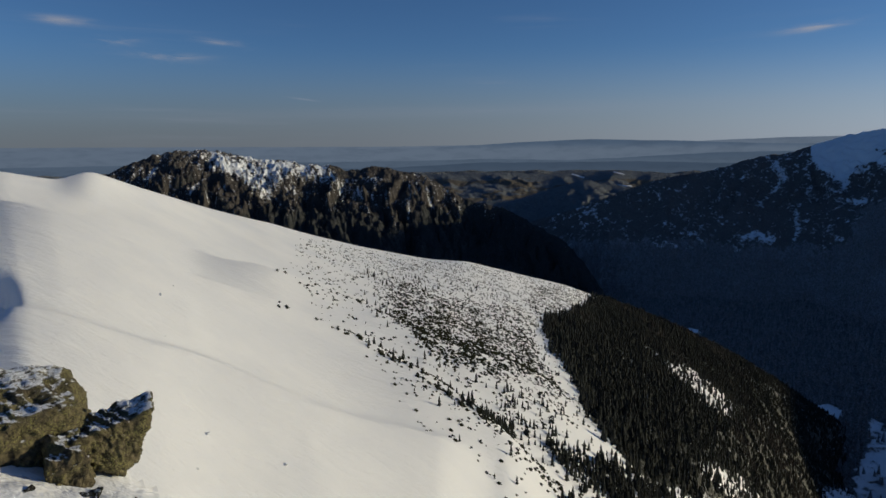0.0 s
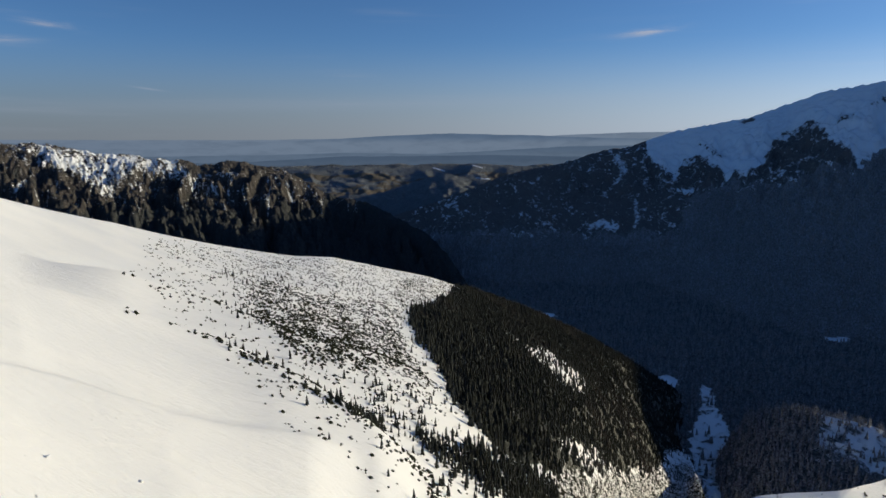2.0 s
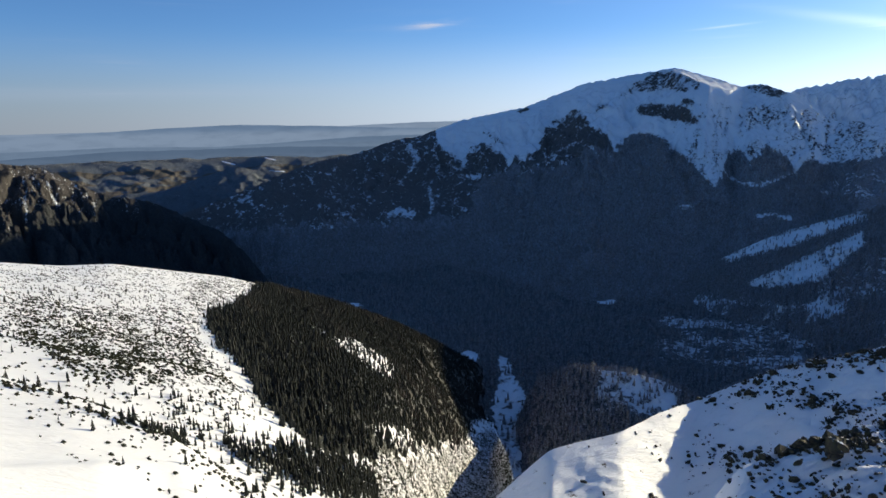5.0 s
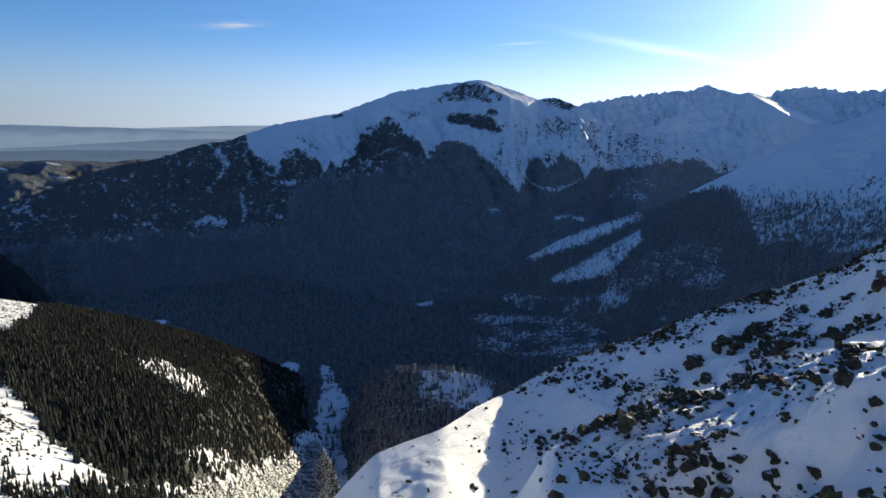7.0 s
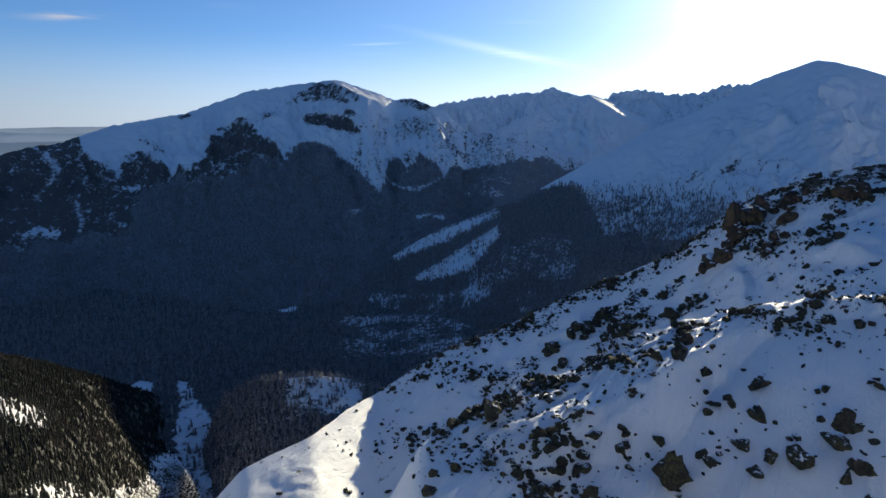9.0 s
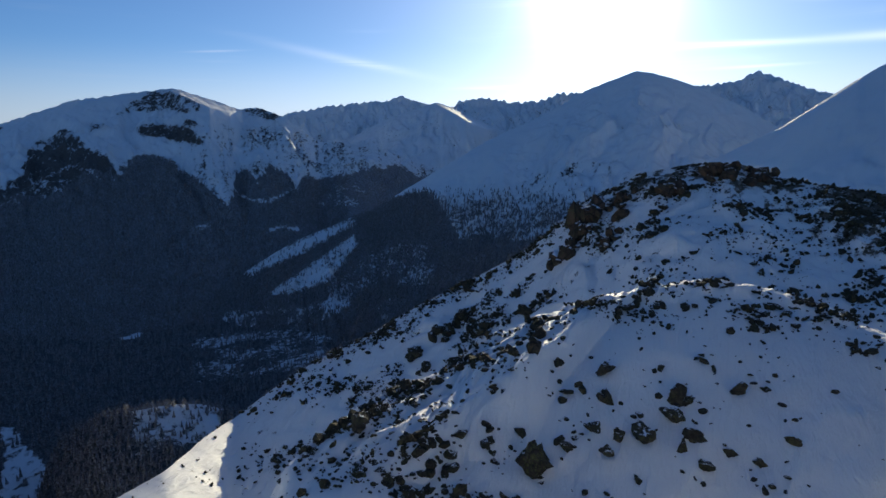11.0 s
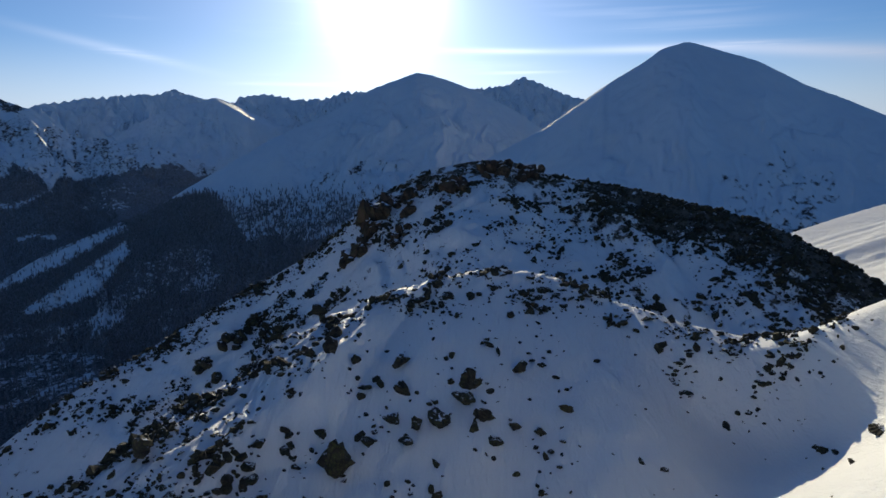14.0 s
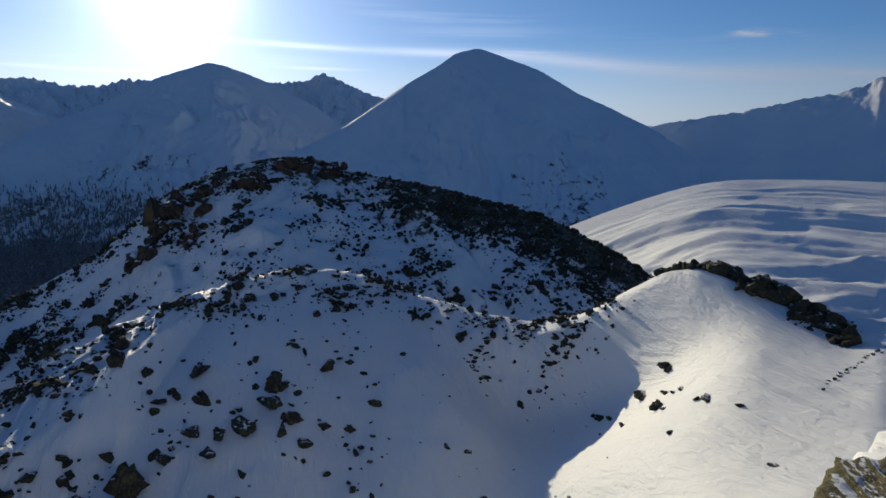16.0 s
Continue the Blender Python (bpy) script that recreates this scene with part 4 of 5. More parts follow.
def valley_floor():
    b = np.concatenate([np.arange(-180, -40, 2.5), np.arange(-40, 80, 0.34), np.arange(80, 180, 2.5)])
    r = np.concatenate([np.geomspace(150, 900, 12)[:-1], np.linspace(900, 3000, 170)[:-1], np.linspace(3000, 4300, 110)])
    B, Rr = np.meshgrid(b, r)
    Z = valley_height(B, Rr)
    X, Y = polar(B, Rr)
    rock, wood, _ = valley_cover(B, Rr, X, Y)
    tagged(grid_mesh("valley_ground", X, Y, Z, {"rock": rock, "wood": wood}, LOW_LAND, close=True), kind="structure")
    # glowing hills at the edge of sight, haze painted in, one range behind the other: distance, crest by bearing in
    # degrees, unevenness, colour below and above
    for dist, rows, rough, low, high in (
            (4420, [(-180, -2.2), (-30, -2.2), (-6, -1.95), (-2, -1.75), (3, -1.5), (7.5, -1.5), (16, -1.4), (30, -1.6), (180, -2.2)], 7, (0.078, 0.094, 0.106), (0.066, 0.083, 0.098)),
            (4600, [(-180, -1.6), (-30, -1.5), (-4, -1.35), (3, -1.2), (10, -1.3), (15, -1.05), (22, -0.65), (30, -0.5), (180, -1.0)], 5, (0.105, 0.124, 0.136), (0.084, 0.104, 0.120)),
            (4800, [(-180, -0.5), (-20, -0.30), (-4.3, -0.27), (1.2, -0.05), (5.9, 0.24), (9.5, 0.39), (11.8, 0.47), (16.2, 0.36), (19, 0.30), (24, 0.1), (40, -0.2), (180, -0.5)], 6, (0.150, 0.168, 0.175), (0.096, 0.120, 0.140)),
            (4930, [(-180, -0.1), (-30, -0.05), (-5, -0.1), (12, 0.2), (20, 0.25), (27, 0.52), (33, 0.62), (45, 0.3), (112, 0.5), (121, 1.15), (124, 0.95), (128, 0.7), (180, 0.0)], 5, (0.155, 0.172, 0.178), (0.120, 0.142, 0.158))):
        b = np.arange(-180, 180, 0.15)
        B, T = np.meshgrid(b, np.linspace(0, 1, 8))
        t = np.array(rows)
        crest = EYE + dist * np.tan(np.radians(np.interp(b, t[:, 0], t[:, 1]))) + rough * fbm(b / 4.0 + dist, b * 0 + 3, 5) + 0.3 * rough * fbm(b / 0.9, b * 0 + dist, 3)
        X, Y = polar(B, dist - 40 * (1 - T))
        Z = -330 + (crest[None, :] + 330) * T
        top = EYE + dist * math.tan(radians(float(t[:, 1].max())))
        tagged(grid_mesh("backdrop_hills", X, Y, Z, {}, haze_material("glowing_haze_hills", low, high, top - 75, top - 20), close=True), kind="structure")


valley_floor()

# ---------------------------------------------------------------- rock and trees

def rock_material(name, dark, light, moss, snowy, size=1.0, cracks=0.7, patchy=0.9):
    m, n = material(name)
    pos = n.add("ShaderNodeTexCoord").outputs["Object"]
    rnd = n.add("ShaderNodeObjectInfo").outputs["Random"]
    isle = n.add("ShaderNodeNewGeometry")
    up = n.add("ShaderNodeSeparateXYZ", {0: isle.outputs["Normal"]}).outputs["Z"]
    shift = n.add("ShaderNodeVectorMath", operation="ADD")
    n.put(shift, 0, pos), n.put(shift, 1, n.math("MULTIPLY", rnd, 40.0))
    p = shift.outputs[0]
    big, mid, fine = n.noise(p, 0.9 / size, 5.0, 0.6), n.noise(p, 3.2 / size, 6.0, 0.68), n.noise(p, 14.0 / size, 5.0, 0.7)
    crack = n.add("ShaderNodeTexVoronoi", {"Vector": p, "Scale": 2.2 / size}, feature="DISTANCE_TO_EDGE").outputs["Distance"]
    stone = n.mix(n.ramp(mid, 0.32, 0.68), (*dark, 1), (*light, 1))
    lichen = n.math("MULTIPLY", n.ramp(fine, 0.46, 0.62), n.ramp(big, 0.36, 0.60))
    stone = n.mix(lichen, stone, (*moss, 1))
    stone = n.mix(n.math("MULTIPLY", n.ramp(fine, 0.62, 0.75), 0.5), stone, (0.22, 0.21, 0.17, 1))
    stone = n.mix(n.ramp(crack, 0.05, 0.0, 0.0, cracks), stone, (0.02, 0.019, 0.017, 1))
    lie = n.math("ADD", up, n.math("MULTIPLY_ADD", mid, patchy, -0.5 * patchy))
    lie = n.math("ADD", lie, n.math("MULTIPLY_ADD", isle.outputs["Random Per Island"], 0.24, -0.12))
    snow = n.ramp(lie, snowy, snowy + 0.10)
    colour = n.mix(snow, stone, (0.86, 0.865, 0.88, 1))
    h = n.math("ADD", n.math("MULTIPLY", mid, 0.6), n.math("MULTIPLY", fine, 0.25))
    h = n.math("ADD", h, n.math("MULTIPLY", n.ramp(crack, 0.06, 0.0), -0.7 * cracks))
    finish(n, colour, 0.9, h, 0.9, 0.18 * size, 0.2)
    return m


BOULDER = rock_material("dark_lichen_boulder", (0.022, 0.020, 0.018), (0.068, 0.060, 0.045), (0.085, 0.09, 0.03), 1.02, 1.0)
NEAR_ROCK = rock_material("mossy_granite", (0.026, 0.023, 0.017), (0.15, 0.125, 0.072), (0.235, 0.22, 0.075), 1.0, 0.16, 0.25, 0.5)
CRAG = rock_material("brown_crag", (0.030, 0.024, 0.020), (0.115, 0.074, 0.050), (0.09, 0.085, 0.04), 0.92, 3.0)


def ico(level):
    bm = bmesh.new()
    bmesh.ops.create_icosphere(bm, subdivisions=level, radius=1.0)
    v = np.array([p.co[:] for p in bm.verts])
    f = np.array([[p.index for p in q.verts] for q in bm.faces])
    bm.free()
    return v, f


ICO = {k: ico(k) for k in (1, 2, 3, 4)}


def rock_shape(seed, level=2, planes=8, squash=(1.0, 0.8, 0.7), rough=0.05):
    """A broken, tilted block: the space common to a set of random half spaces, with a worn surface."""
    g = np.random.default_rng(seed)
    v, f = ICO[level]
    nrm = g.normal(size=(planes, 3))
    nrm /= np.linalg.norm(nrm, axis=1)[:, None]
    h = g.uniform(0.38, 0.95, planes)
    reach = np.min(h[None, :] / np.maximum(v @ nrm.T, 0.06), axis=1)
    reach = np.minimum(reach, 1.3)
    p = v * reach[:, None]
    p = p * (1 + rough * fbm(v[:, 0] * 2.6 + seed, v[:, 1] * 2.6 + v[:, 2] * 1.9, 4)[:, None] * 2.4)
    tilt = np.array(Euler(tuple(g.uniform(-0.6, 0.6, 3))).to_matrix())
    p = (p * np.array(squash)) @ tilt.T
    return p / np.abs(p[:, :2]).max(), f


def tri_mesh(name, v, f, mat, smooth=False):
    me = bpy.data.meshes.new(name)
    me.vertices.add(len(v))
    me.vertices.foreach_set("co", np.asarray(v, np.float32).ravel())
    me.loops.add(len(f) * 3)
    me.loops.foreach_set("vertex_index", np.asarray(f, np.int32).ravel())
    me.polygons.add(len(f))
    me.polygons.foreach_set("loop_start", np.arange(0, len(f) * 3, 3, dtype=np.int32))
    me.update(calc_edges=True)
    me.polygons.foreach_set("use_smooth", np.full(len(f), smooth))
    me.materials.append(mat)
    me.update()
    return me


def strew(name, shapes, spots, mat, smooth=False):
    """One mesh of many pieces; a spot is x, y, z, size, turn, stretch in height."""
    V, F, base = [], [], 0
    for k, (v, f) in enumerate(shapes):
        mine = spots[k::len(shapes)]
        if not len(mine):
            continue
        c, s_ = np.cos(mine[:, 4]), np.sin(mine[:, 4])
        size, tall = mine[:, 3], mine[:, 5]
        px = (v[None, :, 0] * c[:, None] - v[None, :, 1] * s_[:, None]) * size[:, None] + mine[:, 0:1]
        py = (v[None, :, 0] * s_[:, None] + v[None, :, 1] * c[:, None]) * size[:, None] + mine[:, 1:2]
        pz = v[None, :, 2] * (size * tall)[:, None] + mine[:, 2:3]
        V.append(np.stack([px, py, pz], -1).reshape(-1, 3))
        F.append((f[None] + (base + np.arange(len(mine)) * len(v))[:, None, None]).reshape(-1, 3))
        base += len(mine) * len(v)
    me = tri_mesh(name, np.concatenate(V), np.concatenate(F), mat, smooth)
    return new(name, me)


def knoll_height(b, r):
    return np.maximum(KNOLL.height(b, r), slope_height(b, r))


def one(fn, b, r):
    return float(fn(np.array([b]), np.array([r]))[0])


# single boulders on the near slope: bearing, distance, width
BOULDERS = [(78.3, 69, 5.2), (84.8, 85, 2.8), (78.8, 86, 3.0), (83.9, 75, 2.2), (88.4, 74, 3.3), (90.9, 81, 2.6), (90.6, 78, 3.4), (92.5, 75, 2.5), (95.8, 85, 2.5), (86.3, 74, 2.0), (85.3, 71, 2.4),
            (89.5, 81, 1.5), (95.6, 74, 1.7), (93.6, 71, 1.8), (91.6, 73, 1.6), (74.0, 75, 1.6), (77.3, 74, 1.8), (71.3, 65, 2.0), (80.6, 86, 1.7), (62.0, 76, 4.0), (79.0, 92, 3.6)]
LIT_BOULDERS = [(130.1, 58.5, 2.1), (129.2, 59.5, 0.9), (126.6, 69, 1.3), (127.9, 66, 1.0), (127.2, 67, 0.8), (126.1, 66, 1.8), (126.6, 64, 1.1), (127.3, 55.4, 1.0), (132.6, 54.3, 0.9), (135.6, 45.1, 0.9), (123.1, 69.9, 1.2), (124.7, 74.7, 2.4), (121.2, 78.1, 2.6), (126.4, 75.4, 2.0), (126.7, 74, 1.4), (118.8, 58.2, 0.9)]

boulder_meshes = []
for k in range(9):
    g = np.random.default_rng(100 + k)
    v, f = rock_shape(200 + k, 3, 8, (1.0, g.uniform(0.55, 0.95), g.uniform(0.55, 1.0)), 0.20)
    boulder_meshes.append(tri_mesh("boulder", v * 0.55, f, BOULDER))


def set_boulder(k, b, r, w, fn, label, group, sink=0.12, flat=1.0):
    x, y = polar(b, r)
    ob = new("boulder", boulder_meshes[k % len(boulder_meshes)])
    g = np.random.default_rng(900 + k)
    ob.matrix_world = Matrix.LocRotScale((x, y, one(fn, b, r) + w * (0.30 * flat - sink)), Euler((g.uniform(-0.3, 0.3), g.uniform(-0.3, 0.3), g.uniform(0, 6.28))), Vector((w, w, w * flat)))
    return tagged(ob, label, "boulder", group)


for k, (b, r, w) in enumerate(BOULDERS):
    set_boulder(k, b, r, w, slope_height, "large dark lichen-covered boulder in shaded snow" if w > 3 else "dark angular boulder half sunk in shaded snow", "boulders on the shaded slope")
for k, (b, r, w) in enumerate(LIT_BOULDERS):
    set_boulder(40 + k, b, r, w, slope_height, "mossy grey boulder on sunlit snow", "boulders on the sunlit snow", 0.20, 0.45 + 0.3 * (k % 3) / 2)

g = np.random.default_rng(11)
count = 0
small = []
while count < 230:
    b, s = g.uniform(56, 112), g.uniform(0.5, 1.0)
    R = float(soft_table(SLOPES, np.array([b]), 0.7)[0][0])
    x, y = polar(b, s * R)
    dens = 0.10 + 0.55 * float(step(0.86, 0.99, np.array(s))) + 0.28 * float(step(80, 66, np.array(b)))
    dens *= 0.35 + 1.6 * float(step(-0.1, 0.3, fbm(np.array([x / 9]), np.array([y / 9]), 3))[0])
    dens *= 1 - 0.8 * float(step(96, 104, np.array(b))) * (s < 0.9)
    if g.random() > dens:
        continue
    w = 0.5 + 1.6 * g.random() ** 2.6
    set_boulder(100 + count, b, s * R, w, slope_height, "dark angular boulder half sunk in shaded snow", "boulders on the shaded slope", 0.14, g.uniform(0.6, 1.0))
    count += 1

# smaller stones on the near slope and the saddle
stone_shapes = [rock_shape(300 + k, 1 + k % 2, 7, (1.0, 0.45 + 0.06 * k, 0.4 + 0.07 * k), 0.06) for k in range(8)]
pebble_shapes = [rock_shape(330 + k, 1, 7, (1.0, 0.5 + 0.05 * k, 0.45 + 0.06 * k), 0.06) for k in range(8)]


def stones(name, fn, n, b0, b1, near, far, density, size, shapes, mat, label, seed, power=2.4, tall=(0.6, 1.2)):
    g = np.random.default_rng(seed)
    b, t = g.uniform(b0, b1, n), g.random(n)
    r = near(b) + (far(b) - near(b)) * t
    x, y = polar(b, r)
    keep = g.random(n) < density(b, r, x, y)
    b, r, x, y = b[keep], r[keep], x[keep], y[keep]
    w = size[0] + (size[1] - size[0]) * g.random(len(b)) ** power
    w = w * (0.55 + 0.9 * step(-0.25, 0.35, fbm(x / 7 + 3, y / 7, 3)))
    spots = np.stack([x, y, fn(b, r) + 0.10 * w, w * 0.5, g.uniform(0, 6.28, len(b)), g.uniform(*tall, len(b))], 1)
    return tagged(strew(name, shapes, spots, mat), label, "stones", kind="stuff")


def edge_of(rows, col=0, width=0.7):
    return lambda b: soft_table(rows, b, width)[col]


slope_edge, knoll_edge = edge_of(SLOPES), edge_of(KNOLL.rows)
stones("slope_stones", slope_height, 34000, 54, 122, lambda b: 0.5 * slope_edge(b), lambda b: 1.0 * slope_edge(b),
       lambda b, r, x, y: (0.05 + 0.70 * step(0.84, 0.99, r / slope_edge(b)) * (1 - 0.5 * step(100, 106, b)) + 0.30 * step(82, 66, b) * (0.4 + 0.6 * step(56, 64, b))) * step(-0.25, 0.3, fbm(x / 8, y / 8, 4)) * (1 - 0.85 * step(96, 104, b) * (r < 0.9 * slope_edge(b))) * (0.15 + 0.85 * step(55, 64, b)),
       (0.32, 1.5), stone_shapes, BOULDER, "scattered dark stones poking out of shaded snow", 21)
stones("saddle_stones", slope_height, 4600, 108, 126, lambda b: 0.68 * slope_edge(b), lambda b: 1.0 * slope_edge(b),
       lambda b, r, x, y: 0.8 * step(-0.1, 0.25, fbm(x / 7, y / 7, 4)) * (1 - step(120, 124.5, b)) * step(0.85, 0.93, r / slope_edge(b)),
       (0.3, 1.3), stone_shapes, BOULDER, "dark flat stones breaking through the wind-blown saddle snow", 22, 2.0, (0.4, 0.8))


def knoll_density(b, r, x, y):
    s = r - knoll_edge(b)
    left = step(86, 76, b) * 0.80 * (0.14 + 0.78 * step(60, 72, b))
    clump = step(-0.06, 0.22, fbm(x / 16, y / 16, 5, 0.6)) * 1.2
    right = step(97, 104, b) * step(-48, -14, s + 16 * fbm(x / 20, y / 20, 3)) * 0.95
    foot = step(99, 104, b) * 0.22
    top = 0.85 * step(-60, -10, s) * step(80, 86, b) * (1 - step(99, 102, b))
    rim = step(-14, -2, s) * step(86, 78, b) * 0.7 * (0.35 + 0.65 * step(58, 70, b))
    return (0.05 + 0.95 * step(48, 62, b)) * np.clip(rim + left * clump + right + foot * clump + top * clump + 0.26 * clump, 0, 1)


stones("knoll_stones", KNOLL.height, 70000, 42, 125, lambda b: knoll_edge(b) - 95, lambda b: knoll_edge(b) + 3, knoll_density,
       (0.32, 2.3), pebble_shapes, BOULDER, "dense dark boulder field on the snowy knoll", 23, 2.8)

# outcrops on the knoll and on its flank: bearing, distance, width, height
TORS = [(82.6, 216, 16.8, 11.4), (81.2, 210, 9.8, 6), (85.9, 222, 9, 3.6), (89.8, 218, 12.3, 4.7), (93.6, 230, 14.6, 3.2), (96.5, 231, 13.4, 2.9), (84.7, 203, 8.4, 4.2), (67.4, 198, 8, 2.9), (70.1, 204, 9.2, 3.1),
        (68.4, 187, 5.8, 2.4), (60.3, 214, 6.9, 2.2), (74.2, 196, 6.9, 2.9), (77.6, 196, 6.9, 3.3), (58.5, 214, 4.6, 1.7), (72, 212, 8, 3.3)]


def outcrop(seed, b, r, w, h, fn, mat, label, category="outcrop", name="rock_outcrop", blocks=9, group=""):
    """A heap of split blocks, each one a part."""
    g = np.random.default_rng(seed)
    x, y = polar(b, r)
    z = one(fn, b, r)
    ob = new(name)
    ob.location = (x, y, z)
    for k in range(blocks):
        v, f = rock_shape(seed * 31 + k, 2, 9, (1.0, g.uniform(0.6, 0.9), g.uniform(0.6, 1.1)), 0.06)
        q = 1 - k / blocks
        size = 0.5 * w * g.uniform(0.28, 0.5)
        p = new("block", tri_mesh("block", v, f, mat))
        off = g.normal(size=2) * w * 0.26 * (0.4 + 0.6 * q)
        lift = h * (1 - np.hypot(*off) / w * 1.5) * g.uniform(0.2, 0.75)
        bb, rr = math.degrees(math.atan2(x + off[0], y + off[1])), math.hypot(x + off[0], y + off[1])
        ground = one(fn, bb, rr) - z
        p.matrix_local = Matrix.LocRotScale((off[0], off[1], ground + max(lift, 0) * 0.8), Euler((g.uniform(-0.4, 0.4), g.uniform(-0.4, 0.4), g.uniform(0, 6.28))), Vector((size, size, max(size * 0.8, lift))))
        p.parent = ob
    return tagged(ob, label, category, group)


for k, (b, r, w, h) in enumerate(TORS):
    outcrop(50 + k, b, r, w, h, KNOLL.height, CRAG if b > 79 else BOULDER, "weathered brown rock outcrop on the snowy knoll" if b > 79 else "dark stacked rock outcrop on a steep snowy flank", group="outcrops on the knoll", blocks=15)
for k, (b, r, w, h) in enumerate([(128.4, 84, 5, 1.6), (131.2, 82.5, 7, 2.0), (133.0, 80.5, 7, 2.2), (135.0, 78.5, 7, 2.0), (136.8, 77, 6, 1.7), (138.4, 75.5, 5, 1.3), (126.6, 87, 4, 1.2), (130, 84, 5, 1.4)]):
    outcrop(80 + k, b, r, w, h, slope_height, BOULDER, "dark jagged rocks along the crest of the saddle", group="rocks along the saddle crest", blocks=16)
stones("crest_stones", slope_height, 2600, 124, 140, lambda b: 0.90 * slope_edge(b), lambda b: 1.0 * slope_edge(b),
       lambda b, r, x, y: step(-0.12, 0.15, fbm(x / 4, y / 4, 4)) * step(0.90 + 0.05 * step(134, 128, b), 0.98, r / slope_edge(b)),
       (0.3, 1.6), stone_shapes, BOULDER, "broken dark stones between the rocks of the saddle crest", 24, 1.8)

# the rocks beside the viewpoint
ICO[5] = ico(6)


def hewn_rock(seed, bearing, dist, height, planes, label):
    """A rock cut by given planes (right, away, up, reach) and roughened at several scales."""
    v, f = ICO[5]
    p = np.array(planes, float)
    nrm = p[:, :3] / np.linalg.norm(p[:, :3], axis=1)[:, None]
    ratio = p[None, :, 3] / np.maximum(v @ nrm.T, 0.05)
    reach = (ratio ** -14).sum(1) ** (-1 / 14)
    q = v * reach[:, None]
    rough = 0.075 * fbm(q[:, 0] * 3.1 + seed, q[:, 1] * 3.1 + q[:, 2] * 2.7, 4) + 0.055 * (ridged(q[:, 0] * 6 + q[:, 1] * 3, q[:, 2] * 7 + seed, 3) - 0.5) + 0.018 * fbm(q[:, 0] * 19, q[:, 2] * 19 + q[:, 1] * 13, 3)
    q = q + v * rough[:, None]
    ob = new("mossy_rock", tri_mesh("mossy_rock", q, f, NEAR_ROCK, True))
    x, y = polar(bearing, dist)
    ob.matrix_world = Matrix.LocRotScale((x, y, height), Euler((0, 0, -radians(bearing))), None)
    return tagged(ob, label, "rock", "rocks beside the viewpoint")


hewn_rock(1, -36.0, 5.7, -0.62, [(0.05, -0.2, 1, 0.40), (1, 0, 0.2, 0.52), (0, 0, -1, 0.6), (0.2, -1, 0.1, 0.40), (0.75, -0.1, 0.6, 0.54), (-1, 0, 0, 0.7), (0, 1, 0, 0.5), (0.7, -0.7, -0.2, 0.50)],
          "large green mossy rock topped with snow")
hewn_rock(2, -29.9, 5.4, -0.60, [(-0.24, -0.05, 1, 0.155), (1, 0, -0.38, 0.245), (-1, 0, 0.1, 0.27), (-0.42, 0, -1, 0.19), (0.1, -1, 0.15, 0.18), (0, 1, 0, 0.24), (-0.6, -0.3, 0.75, 0.27), (0.6, -0.6, -0.55, 0.25)],
          "pointed lichen-covered rock leaning out over the slope")
hewn_rock(3, -32.9, 5.15, -0.76, [(0, -0.2, 1, 0.26), (1, 0, 0.15, 0.14), (-1, 0, 0.1, 0.16), (0, 0, -1, 0.35), (0, -1, 0.1, 0.16), (0, 1, 0, 0.2)],
          "narrow mossy rock wedged between two others")
hewn_rock(4, -36.8, 4.75, -0.98, [(0.1, -0.3, 1, 0.22), (1, 0, 0.5, 0.34), (-1, 0, 0, 0.5), (0, 0, -1, 0.3), (0.2, -1, 0.2, 0.26), (0, 1, 0, 0.3)],
          "dark broken rock at the foot of larger rocks")
hewn_rock(5, 143.0, 6.0, -1.27, [(-0.35, -0.2, 1, 0.20), (1, 0, 0, 0.8), (-1, 0, 0.25, 0.40), (0, 0, -1, 1.0), (-0.1, -1, 0.3, 0.30), (0, 1, 0.2, 0.4)],
          "flat lichen-covered slab lying in sunlit snow")
g = np.random.default_rng(15)
for k in range(26):
    b = 138.4 + 3.6 * k / 25 + g.normal() * 0.08
    r = 57 + 11 * k / 25 + g.normal() * 0.5
    set_boulder(500 + k, b, r, g.uniform(0.2, 0.45), slope_height, "small dark stone in a row on sunlit snow", "row of stones on the sunlit snow", 0.12, 0.7)

g = np.random.default_rng(5)
for k in range(16):
    b, r = g.uniform(-36, -24.5), g.uniform(4.2, 4.9)
    ob = new("stone", boulder_meshes[k % 9])
    w = g.uniform(0.03, 0.12)
    x, y = polar(b, r)
    ob.matrix_world = Matrix.LocRotScale((x, y, one(slope_height, b, r) + 0.1 * w), Euler((0, 0, g.uniform(0, 6))), Vector((w * 1.5, w, w * 0.6)))
    tagged(ob, "small dark stone set in snow beside mossy rocks", "stone", "stones beside the mossy rocks")

